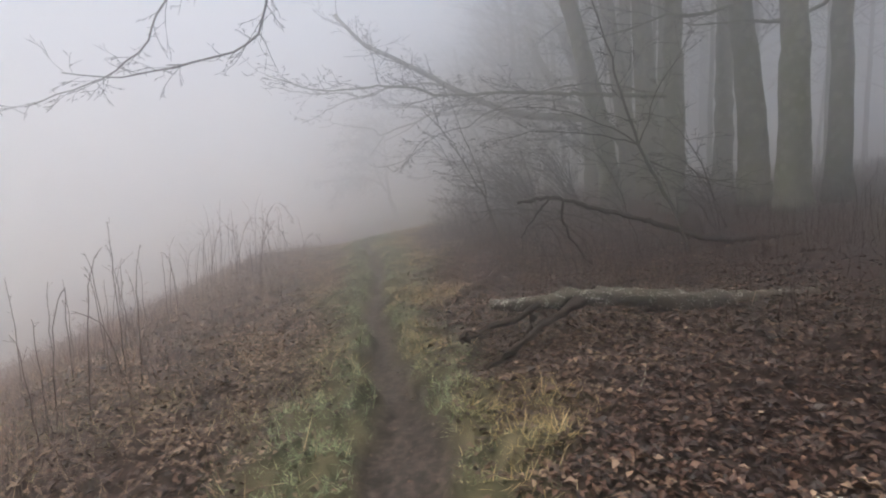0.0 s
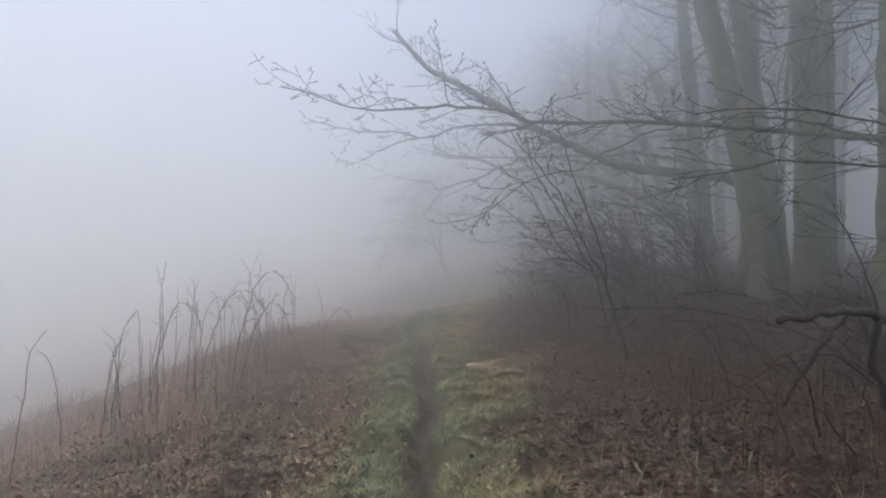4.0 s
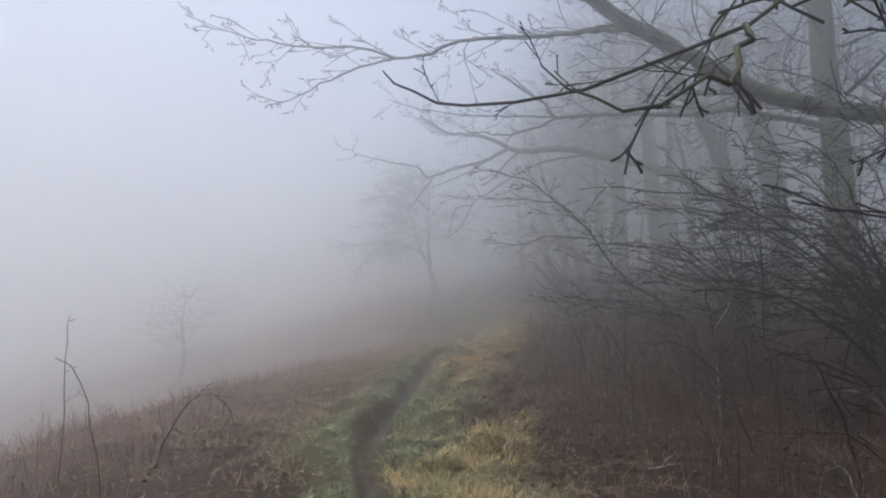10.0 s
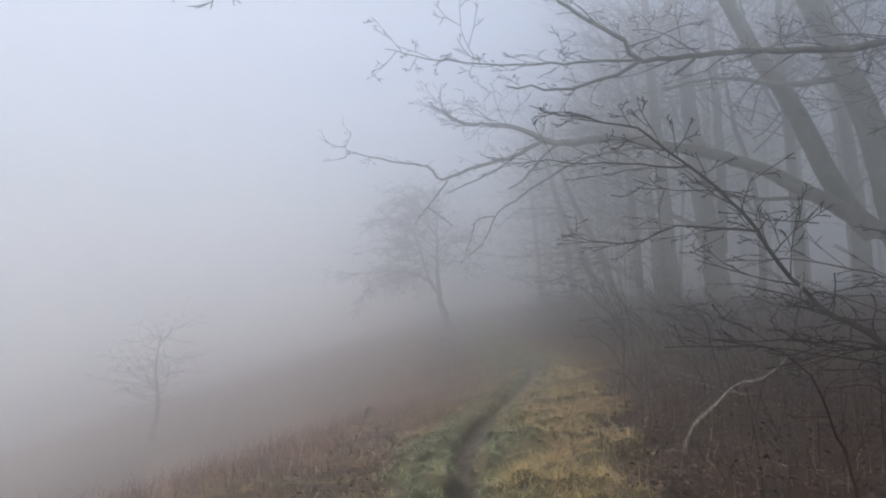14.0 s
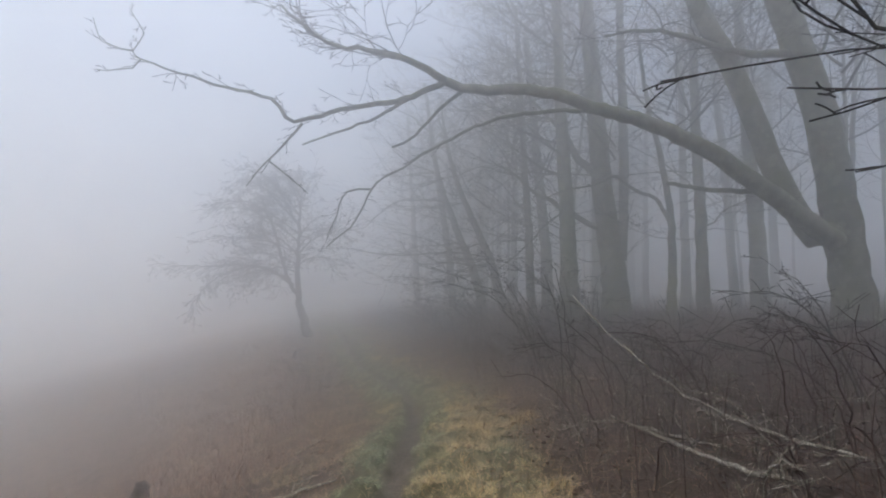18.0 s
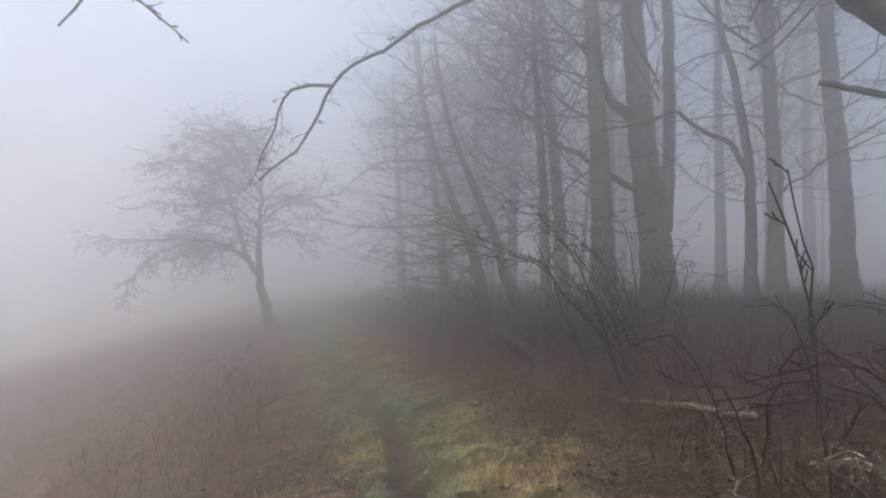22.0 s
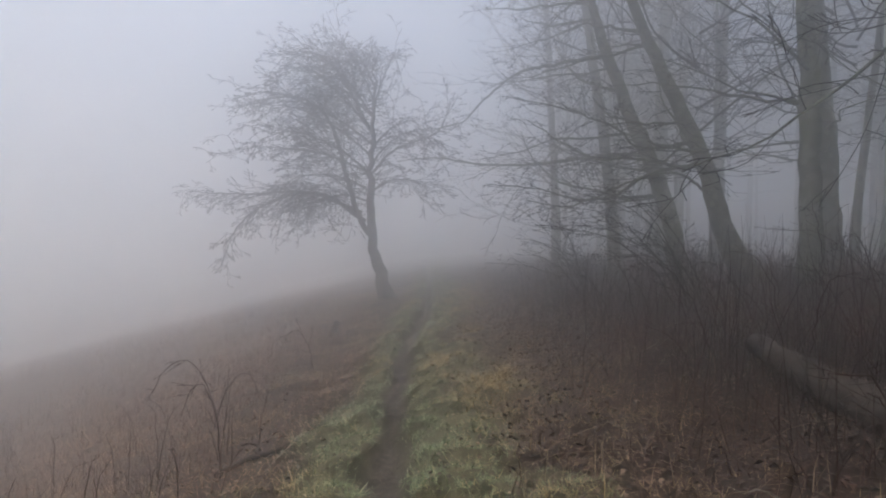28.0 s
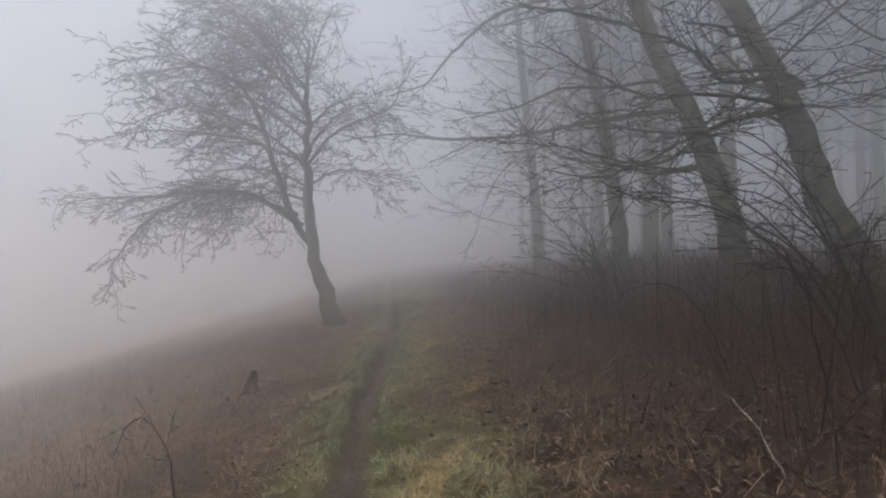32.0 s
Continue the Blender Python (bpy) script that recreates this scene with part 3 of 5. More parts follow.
t.limb([(12.13, 34.44, 4.35), (11.64, 34.55, 4.38), (10.98, 34.68, 4.73), (10.12, 34.85, 5.25), (9.57, 34.96, 5.46), (8.71, 35.11, 6.15), (7.9, 35.27, 6.58)], .13, .02, .5, 1.0, 3, .1)
t.limb([(11.97, 34.48, 6.11), (11.6, 34.57, 6.48), (11.03, 34.71, 6.97), (10.51, 34.77, 8.23)], .17, .08, .6, 1.0, 2, .1)
t.wild(line, 5, 3.5, 3.0, .05)
t.wild(line, 10, 2.0, 4.5, .03, (-1, -.35, .1), .45)

# leaning pair by the end of the walk
t = Tree("leaning mossy beech with sweeping boughs", (10.3, 38.4), 21, "beech_tree", "tree", "beeches of the wood's edge")
line = t.stem([tuple(t.at)] + [(10.52, 38.59, 0.6), (9.96, 38.75, 1.72), (9.54, 38.9, 3.16), (9.08, 39.04, 4.32), (8.52, 39.19, 5.53), (7.75, 39.35, 7.6), (7.3, 39.5, 10.2)], .27, .05)
t.limb([(9.27, 38.68, 3.16), (8.51, 38.65, 2.98), (8.0, 38.63, 2.74), (7.59, 38.6, 2.43), (7.03, 38.58, 2.3), (6.57, 38.55, 2.15), (5.82, 38.5, 2.24)], .045, .008, .22, 1.0, 3, .1)
t.limb([(9.27, 38.66, 3.62), (8.41, 38.73, 3.5), (8.1, 38.73, 3.88), (7.49, 38.77, 4.06), (7.1, 38.78, 4.43)], .045, .01, .22, 1.0, 3, .1)
t.wild(line, 9, 1.6, 2.8, .05)
t.wild(line, 8, 2.0, 3.0, .035, (-1, -.3, -.25), .6)
t.bark = BARK
t.limb([(9.3, 38.9, 3.6), (9.12, 38.2, 3.3), (8.12, 37.49, 3.19), (7.58, 37.63, 3.19), (7.42, 37.77, 3.47), (6.92, 37.91, 3.75), (6.0, 38.06, 4.03), (5.46, 38.2, 4.16)], .04, .008, .2, .8, 2, .1)
t.limb([(9.43, 38.85, 3.3), (8.68, 37.83, 2.91), (7.67, 37.95, 3.05), (6.98, 38.07, 3.04), (6.36, 38.18, 3.35), (5.73, 38.3, 3.75)], .045, .008, .2, .8, 2, .1)
t.limb([(9.6, 38.8, 2.6), (8.45, 38.0, 2.83), (7.53, 38.0, 2.58), (6.78, 38.0, 2.22), (5.97, 38.0, 2.4), (5.16, 38.0, 2.43)], .03, .006, .17, .7, 2, .05)
t = Tree("leaning beech with a long level bough", (10.2, 40.6), 22, "beech_tree", "tree", "beeches of the wood's edge")
line = t.stem([tuple(t.at)] + [(9.89, 40.53, 0.93), (9.56, 40.58, 2.48), (8.84, 40.69, 4.16), (8.3, 40.78, 5.47), (7.93, 40.83, 6.49), (7.4, 40.95, 8.4), (7.15, 41.05, 10.8)], .25, .045)
t.limb([(9.18, 40.58, 3.74), (7.87, 41.55, 3.74), (6.87, 42.2, 3.67), (5.86, 42.79, 3.68), (5.08, 43.21, 3.77), (4.02, 43.75, 3.97), (2.87, 44.32, 3.91)], .06, .012, .3, 1.1, 3, .05)
t.limb([(5.87, 42.88, 3.7), (5.3, 43.01, 3.43), (4.83, 43.11, 3.23)], .02, .006, .25, .4, 1)
t.limb([tuple(line[int(np.argmin(abs(line[:, 2] - 6.2)))])] + [(6.55, 42.57, 6.33), (6.0, 42.79, 6.11), (5.33, 43.11, 5.56), (4.75, 43.39, 4.97), (4.02, 43.66, 4.79)], .06, .014, .25, .6, 3, 0)
t.wild(line, 8, 1.8, 3.4, .05)
t.wild(line, 7, 2.0, 3.0, .035, (-1, -.3, -.25), .6)

# the lone tree on the open side of the path
t = Tree("lone round-crowned bare tree leaning over the field", (2.62, 46.5), 31, "field_tree", "tree", bark=BARK_DARK)
t.thin = .0075
line = t.stem([tuple(t.at)] + [(2.1, 46.52, 1.26), (1.88, 46.47, 3.22), (1.88, 46.41, 5.17), (1.82, 46.34, 7.28), (1.67, 46.31, 8.64)], .24, .006, jitter=.05)
t.limb([(2.04, 46.51, 1.56), (1.51, 46.52, 2.31), (1.07, 46.5, 3.51), (0.34, 46.45, 5.6), (-0.83, 46.52, 6.34), (-2.29, 46.65, 6.18)], 0.11, 0.02, .13, 1.7, 3, -0.2, dens=2.6)
t.limb([(1.73, 46.53, 2.16), (0.36, 46.44, 2.97), (-1.04, 46.41, 2.88), (-2.26, 46.38, 2.14), (-3.02, 46.31, 1.0)], 0.08, 0.015, .13, 1.6, 3, -0.5, dens=2.6)
t.limb([(1.58, 46.53, 2.46), (-0.35, 46.92, 3.11), (-2.72, 47.41, 3.0), (-5.0, 47.87, 3.04)], 0.07, 0.012, .13, 1.6, 3, -0.4, dens=2.6)
t.limb([(1.88, 46.45, 3.82), (2.72, 46.17, 4.67), (4.05, 45.8, 5.2), (4.48, 45.57, 6.17)], 0.05, 0.012, .13, 1.4, 3, -0.15, dens=2.6)
t.limb([(1.85, 46.41, 5.17), (0.74, 46.61, 7.05), (-0.34, 46.79, 8.01), (-1.44, 46.99, 8.05)], 0.05, 0.012, .13, 1.6, 3, -0.25, dens=2.6)
for k, (dx, dy, dz, h) in enumerate(((-2.6, 1.2, .6, 3.6), (-2.2, -1.6, .9, 4.2), (-3.0, .4, 1.6, 4.6), (-1.6, 1.8, 1.6, 5.2), (1.4, -1.0, .9, 4.4), (1.3, 1.2, 1.2, 5.0), (-2.4, -.8, 2.0, 5.4), (-1.2, -.4, 1.8, 6.6), (.6, .3, 1.9, 6.4), (-2.2, .6, -.1, 3.0), (-3.4, -.9, .5, 4.0), (-2.8, 1.0, 1.9, 5.8), (-3.2, -1.2, 1.3, 5.0), (-1.8, -1.4, 1.6, 6.0), (1.6, .2, .4, 3.6), (-1.0, 1.0, 1.7, 7.0))):
    i = int(np.argmin(abs(line[:, 2] - h + .2)))
    p = line[i]
    t.limb([tuple(p), tuple(p + np.array((dx, dy, dz)) * .45 + np.array((0, 0, .25))), tuple(p + np.array((dx, dy, dz))), tuple(p + np.array((dx * 1.35, dy * 1.35, dz * .9 - .3)))], .04, .01, .15, 1.5, 3, -.35, dens=2.8)

# a small tree down in the field, all but lost in the fog
t = Tree("small round bare tree far down the field, faint in fog", (-12.2, 40.9), 33, "field_tree", "tree", bark=BARK_DARK)
x, y, z = t.at
line = t.stem([(x, y, z), (x + .2, y, z + 1.8), (x, y, z + 3.4), (x + .2, y, z + 5.0)], .14, .02)
t.wild(line, 44, 1.6, 2.3, .022, (0, 0, .12), 1.3, 3)

# ---- crowns and trunks of the inner wood ----
def crown_mesh(seed, radius, low, high, count):
    """A leafless crown: many rising boughs with their twigs."""
    r = np.random.default_rng(seed)
    tb = Tubes()
    for k in range(count):
        h = low + (high - low) * r.random()
        a = 2.4 * k + r.random()
        d = np.array((math.cos(a), math.sin(a), .35 + .5 * r.random()))
        sprout(tb, np.array((0, 0, h)), d, radius * (.6 + .6 * r.random()), .035, 2, r, .1, .13, 1.8, thin=.006)
    ob = tb.mesh("crown", TWIG)
    me = ob.data
    bpy.data.objects.remove(ob)
    return me


CROWNS = [crown_mesh(300 + k, 3.8, 4.2 + .5 * k, 14.0, 20) for k in range(4)]


def crowned(t, k, turn=0.0):
    """Hang a crown on a tree."""
    ob = new("crown", CROWNS[k % 4])
    ob.parent = t
    ob.rotation_euler = (0, 0, turn)
    return tagged(ob, kind="stuff")


for k, ob in enumerate([o for o in scene.collection.objects if o.name.startswith("beech_tree")]):
    crowned(ob, k, k * 1.7)

rng = np.random.default_rng(77)
TALL = "tall grey trunk of the inner wood, dim in fog"
patterns = []
for k in range(7):
    t = Tree(TALL, (14.0 + 3 * k, -16.0), 200 + k, "wood_tree", "tree", "trees of the inner wood")
    bx, by, bz = t.at
    lean, h, r = rng.normal(0, .5), 12 + 4 * rng.random(), .07 + .035 * k
    line = t.stem([(bx, by, bz), (bx + lean * .3, by, bz + h * .4), (bx + lean, by, bz + h)], r, r * .5, sides=9, step=.8)
    t.wild(line, 3, 3.5, 2.6, r * .25, (-.3, 0, .5), 1.1, 2)
    crowned(t.ob, k, k)
    patterns.append(t.ob)
TAKEN = ((12.5, 26.2), (12.4, 34.2), (14.3, 32.2), (16.7, 32.1), (11.8, 30.8), (12.6, 39.4), (10.6, 37.2), (10.4, 34.0))
for k in range(116):
    y = -12 + 84 * rng.random()
    x = float(path_x(y)) + 9.3 + 21 * rng.random() ** 1.25
    if min(math.hypot(x - a, y - b) for a, b in TAKEN) < 1.5 or (24 < y < 34 and x < 17 and k % 2):
        continue
    copy_thing(patterns[int(rng.random() * 7)], Matrix.Translation((x, y, gz(x, y) - .08)) @ Matrix.Rotation(rng.random() * 6.28, 4, "Z"))

# ---- saplings and shrubs along the path ----
t = Tree("two-stemmed dark sapling bent over the path", (2.86, 10.95), 51, "sapling", "sapling", bark=BARK_DARK)
t.limb([tuple(t.at)] + [(2.48, 10.85, 1.25), (2.3, 10.83, 1.55), (1.96, 10.8, 2.18), (1.73, 10.79, 2.56), (1.41, 10.78, 2.9), (1.2, 10.77, 3.19)], .024, .006, .22, .5, 2, .25, start=.4)
t.limb([(2.49, 10.87, 1.25), (2.47, 10.84, 1.5), (2.26, 10.8, 2.1), (2.0, 10.76, 2.65), (1.87, 10.73, 3.06), (1.7, 10.7, 3.44)], .018, .005, .25, .45, 2, .25, start=.3)


t = Tree("forked dark sapling with level twigs", (4.42, 6.81), 52, "sapling", "sapling", bark=BARK_DARK)
t.limb([tuple(t.at)] + [(4.42, 6.81, 0.57), (4.06, 6.92, 1.42), (3.82, 6.99, 1.94), (3.62, 7.08, 2.65), (3.42, 7.18, 3.49), (3.24, 7.25, 4.07)], .03, .01, .3, .7, 2, .15)
for pts in ([(3.82, 6.99, 1.94), (3.98, 7.0, 2.25), (4.1, 7.01, 2.69), (4.45, 7.01, 3.12), (4.64, 7.03, 3.55)], [(3.82, 6.99, 1.94), (3.49, 7.12, 2.22), (2.95, 7.29, 2.45), (2.46, 7.42, 2.56), (1.88, 7.56, 2.55)], [(3.82, 6.99, 1.94), (3.19, 7.21, 2.14), (2.4, 7.45, 2.21), (1.75, 7.62, 2.11)], [(3.97, 6.96, 1.71), (4.35, 6.79, 1.5), (4.75, 6.62, 1.41), (5.17, 6.46, 1.37)]):
    t.limb(pts, .013, .003, .16, .6, 2, .1, thin=.0025)
t = Tree("thin dark sapling bending to the field", (2.9, 11.68), 53, "sapling", "sapling", bark=BARK_DARK)
t.limb([tuple(t.at)] + [(2.9, 11.68, 0.17), (2.63, 11.72, 1.33), (2.18, 11.75, 2.14), (1.73, 11.77, 2.83), (1.58, 11.79, 3.33)], .018, .005, .2, .6, 2, .1)
t.limb([(2.63, 11.72, 1.33), (2.05, 11.69, 1.8), (1.49, 11.66, 2.65), (0.78, 11.48, 1.99)], .012, .003, .16, .5, 2, .1)


def shrub(label, at, seed, stems, height, lean, spread=.5, length=.55, every=.16, level=2, dens=3.4):
    """A many-stemmed bush of arching rods that lean to the light."""
    t = Tree(label, at, seed, "shrub", "shrub", "shrubs at the wood's edge", BARK_DARK)
    r = t.rng
    for s in range(stems):
        a = r.normal(0, spread, 2)
        h = height * (.3 + .8 * r.random())
        reach = lean * (.9 + 1.0 * r.random())
        b = t.at + np.array((r.normal(0, .14), r.normal(0, .14), 0))
        m = b + np.array((reach * .35 + a[0] * .2, a[1] * .4, h * .55))
        e = b + np.array((reach * .9 + a[0] * .5, a[1], h * .9))
        f = e + np.array((reach * .5 + a[0] * .2, a[1] * .4, h * .08 - .05))
        t.limb([tuple(b), tuple(m), tuple(e), tuple(f)], .016, .0035, every, length, level, .02, dens, .2, .008, (-.3, 0, 0), thin=.003)
    return t


BUSH = "dense leafless shrub of dark arching twigs"
for at, seed, rods, high, lean in (((4.5, 14.0), 61, 11, 1.8, -.8), ((5.0, 14.8), 62, 12, 2.4, -1.0), ((5.6, 13.4), 63, 9, 2.2, -.8), ((4.9, 16.8), 64, 11, 2.2, -.9), ((5.7, 17.8), 65, 11, 2.6, -.9), ((4.9, 9.5), 66, 5, 1.7, -.7),
                                   ((6.3, 8.6), 67, 6, 2.2, -.8), ((6.4, 15.6), 70, 9, 2.9, -1.0), ((6.5, 24.4), 68, 5, 1.2, -.4), ((8.1, 29.6), 69, 8, 2.1, -.8), ((7.9, 41.0), 72, 9, 2.3, -.9), ((6.6, 22.2), 73, 5, 1.4, -.5), ((8.3, 36.5), 74, 9, 2.2, -.8)):
    shrub(BUSH, at, seed, rods, high, lean, .5, .65, .18, 2, 2.7)

t = Tree("dark hazel shrub with flat sprays of twigs", (5.0, 18.9), 81, "shrub", "shrub", "shrubs at the wood's edge", BARK_DARK)
t.limb([tuple(t.at)] + [(4.66, 18.9, 1.01), (4.2, 18.88, 1.28), (3.86, 18.86, 1.53), (3.4, 18.8, 2.1), (3.11, 18.77, 2.42), (2.72, 18.74, 2.71), (2.34, 18.71, 2.99), (1.53, 18.71, 3.2)], .035, .006, .13, .8, 3, .12)
t.limb([(3.39, 18.78, 2.1), (2.61, 18.79, 2.15), (2.07, 18.81, 1.96), (1.58, 18.8, 2.09)], .012, .003, .1, .5, 2, .08, thin=.0025)
t.limb([(2.74, 18.77, 2.72), (2.1, 18.81, 2.75), (1.02, 18.88, 2.75)], .012, .003, .1, .55, 2, .08, thin=.0025)
t = Tree("bent pale lichened sapling stem", (2.35, 18.4), 82, "sapling", "sapling", bark=PALE)
t.limb([tuple(t.at)] + [(2.4, 18.41, 0.28), (2.84, 18.5, 0.68), (3.31, 18.56, 0.81), (3.55, 18.61, 1.1), (3.69, 18.67, 1.56), (3.74, 18.69, 1.71)], .014, .009, 0)
t = Tree("leaning dark shrub with feathery twigs", (5.75, 27.1), 83, "shrub", "shrub", "shrubs at the wood's edge", BARK_DARK)
t.limb([tuple(t.at)] + [(5.51, 27.28, 0.6), (5.32, 27.38, 0.98), (5.03, 27.51, 1.32), (4.84, 27.6, 1.59), (4.57, 27.71, 1.71), (3.89, 28.0, 1.9)], .014, .003, .14, .5, 2, .15, thin=.0025)
t.limb([(5.56, 27.21, 0.38), (5.38, 27.39, 1.14), (5.24, 27.51, 1.61), (5.06, 27.62, 1.93), (4.73, 27.81, 2.34)], .013, .003, .14, .5, 2, .15, thin=.0025)
t.limb([tuple(t.at), (5.9, 27.5, .8), (5.6, 27.7, 1.5), (5.2, 27.9, 2.0)], .013, .003, .14, .5, 2, .15, thin=.0025)
for k in range(4):
    b = t.at + t.rng.normal(0, .1, 3) * np.array((1, 1, 0))
    e = np.array((-.5 - .9 * t.rng.random(), .5 * t.rng.normal(), 1.2 + .8 * t.rng.random()))
    t.limb([tuple(b), tuple(b + e * np.array((.25, .4, .5))), tuple(b + e)], .008, .0025, .16, .35, 2, .2, thin=.002)
t = Tree("dark sapling with long level twigs", (6.3, 28.65), 84, "sapling", "sapling", bark=BARK_DARK)
t.limb([tuple(t.at)] + [(6.08, 28.69, 0.5), (5.84, 28.76, 1.08), (5.61, 28.81, 1.65), (5.31, 28.88, 1.82), (5.01, 28.95, 1.89), (4.61, 29.03, 2.06), (4.0, 29.16, 2.25)], .018, .003, .3, .45, 1, .12, start=.5)
t.limb([(5.58, 28.78, 1.65), (5.44, 28.84, 1.73), (5.07, 28.99, 1.76), (4.52, 29.2, 1.89)], .01, .004, .3, .35, 1, .1)
t.limb([(5.58, 28.78, 1.65), (5.67, 28.73, 1.9), (5.78, 28.69, 2.06)], .009, .004, .3, .2, 1, .2)
t.limb([(5.58, 28.78, 1.65), (5.49, 28.82, 1.91), (5.39, 28.85, 2.06)], .009, .004, .3, .2, 1, .2)
for k, pts in enumerate(([(4.51, 24.33, 0.58), (4.46, 24.32, 1.03), (4.38, 24.31, 1.47), (4.26, 24.31, 1.97)], [(4.3, 24.18, 0.7), (4.24, 24.22, 1.39), (4.08, 24.27, 1.88)], [(4.54, 23.27, 0.69), (4.14, 23.4, 1.13), (3.83, 23.51, 1.4)])):
    t = Tree("thin dark upright whip of young growth", pts[0][:2], 90 + k, "sapling", "sapling", "whips by the path", BARK_DARK)
    t.limb([tuple(t.at)] + list(pts), .011, .004, .5, .25, 1, .5)

# ---- fallen wood ----
def fallen(name, label, lines, mat, category="branch", twiggy=0.0, seed=1, group="", knob=0.0, prong_mat=None):
    """A fallen branch with its prongs; each line is its bends and two radii."""
    p0 = np.array(lines[0][0][0])
    ob = thing(name, label, category, p0, group)
    r = np.random.default_rng(seed)
    for n, (pts, r0, r1) in enumerate(lines):
        q = smooth_line(pts, .07, .008, r)
        tb = Tubes()
        tb.add(q, np.linspace(r0, r1, len(q)) * (1 + .1 * r.normal(0, 1, len(q))), 9 if not knob else 16)
        if knob:
            tb.v[0] = tb.v[0] + r.normal(0, knob, tb.v[0].shape) * (1 + 2.5 * (r.random((len(tb.v[0]), 1)) > .93))
        tb.mesh("bough" if n == 0 else "prong", mat if n == 0 or prong_mat is None else prong_mat, ob, "", p0)
    if twiggy:
        tb = Tubes()
        clothe(tb, smooth_line(lines[0][0], .1), lines[0][1], lines[0][2], r, twiggy, .35, 1, .1)
        tagged(tb.mesh("twig_spray", mat, ob, "", p0), kind="stuff")
    return ob


def on_ground(pts, lift=.02):
    return [(x, y, gz(x, y) + lift) for x, y in pts]


fallen("fallen_log", "lichen-spotted fallen branch forked at the path's edge",
       [([(1.06, 4.6, .37), (1.5, 4.56, .36), (1.84, 4.52, .39), (2.41, 4.45, .36), (3.1, 4.4, .28), (3.6, 4.33, .26), (4.1, 4.28, .24)], .046, .13),
        ([(1.82, 4.3, 0.42), (1.46, 4.16, 0.29), (1.13, 4.01, 0.15), (0.83, 3.86, 0.04)], .03, .018), ([(1.43, 4.34, 0.41), (1.25, 4.28, 0.33), (0.99, 4.19, 0.28), (0.69, 4.09, 0.22)], .022, .026), ([(1.38, 4.34, 0.37), (1.35, 4.32, 0.27), (1.34, 4.3, 0.17)], .01, .007)], LICHEN, "log", .6, 3, knob=.006, prong_mat=ROTTEN)
fallen("fallen_branch", "dark broken branch arching out of the undergrowth",
       [([(2.02, 6.9, 1.22), (2.57, 7.0, 1.27), (3.13, 7.0, 1.1), (3.86, 7.0, .9), (5.03, 7.0, .55), (6.4, 7.0, gz(6.4, 7))], .02, .055),
        ([(2.5, 7.0, 1.26), (2.25, 6.95, 1.0), (2.05, 6.9, .75)], .018, .008),
        ([(2.7, 7.0, 1.24), (2.72, 7.05, .9), (3.0, 7.1, .45), (3.2, 7.1, gz(3.2, 7.1))], .02, .014)], ROTTEN, seed=4)
fallen("fallen_log", "short pale barked log lying in the grass", [([(0.68, 10.86, 0.16), (0.89, 10.73, 0.18), (1.1, 10.61, 0.16), (1.3, 10.48, 0.16)], .026, .03)], BONE, "log", seed=5)
fallen("fallen_branch", "pale broken stub standing from the litter", [([(2.0, 11.64, 0.01), (2.03, 11.62, 0.17), (2.1, 11.6, 0.36)], .04, .022), ([(2.05, 11.61, 0.29), (1.92, 11.6, 0.31), (1.66, 11.59, 0.31), (1.42, 11.58, 0.27)], .011, .005), ([(2.01, 11.61, 0.34), (1.77, 11.57, 0.15), (1.54, 11.54, 0.17), (1.28, 11.5, 0.17)], .009, .004), ([(2.02, 11.63, 0.12), (1.91, 11.55, 0.08), (1.79, 11.46, 0.02)], .009, .005)], BONE, seed=6)
fallen("fallen_branch", "crooked pale branch caught in undergrowth", [([(3.95, 10.99, 0.59), (3.64, 10.92, 0.55), (3.51, 10.86, 0.4), (3.33, 10.78, 0.22)], .012, .016), ([(3.47, 11.44, 0.59), (3.53, 11.42, 0.8), (3.59, 11.4, 1.0)], .006, .003)], BONE, twiggy=.3, seed=16)
fallen("fallen_branch", "long pale stick leaning over the litter", [([(2.91, 11.22, 0.27), (3.05, 11.19, 0.32), (3.53, 11.07, 0.47), (3.71, 11.02, 0.53)], .008, .013)], PALE, twiggy=.3, seed=17)
fallen("fallen_branch", "bent white-lichened branch across the litter", [([(6.0, 27.78, 0.07), (6.11, 27.47, 0.11), (6.12, 27.1, 0.16), (6.03, 26.75, 0.22), (6.01, 26.47, 0.24), (6.12, 26.29, 0.23), (6.19, 26.12, 0.25)], .018, .034), ([(6.12, 27.1, 0.16), (6.17, 27.2, 0.41)], .012, .005)], BONE, twiggy=.5, seed=7)
fallen("fallen_branch", "thin lichened branch slanting through brambles", [([(3.5, 22.07, .6), (3.83, 21.66, .44), (4.04, 21.34, .36), (4.3, 20.95, gz(4.3, 20.95))], .01, .022)], PALE, twiggy=.3, seed=8)
fallen("fallen_branch", "thin lichened branch slanting through brambles", [([(3.15, 20.3, .55), (3.5, 20.1, .45), (4.0, 19.9, gz(4.0, 19.9))], .01, .02)], PALE, twiggy=.3, seed=9)
fallen("fallen_log", "black rotten log half hidden in brambles", [([(7.12, 33.3, gz(7.12, 33.3) + .2), (6.95, 32.3, gz(6.95, 32.3) + .12), (6.8, 31.5, gz(6.8, 31.5) + .04), (6.7, 30.9, gz(6.7, 30.9) - .12)], .1, .18)], ROTTEN, "log", seed=10)
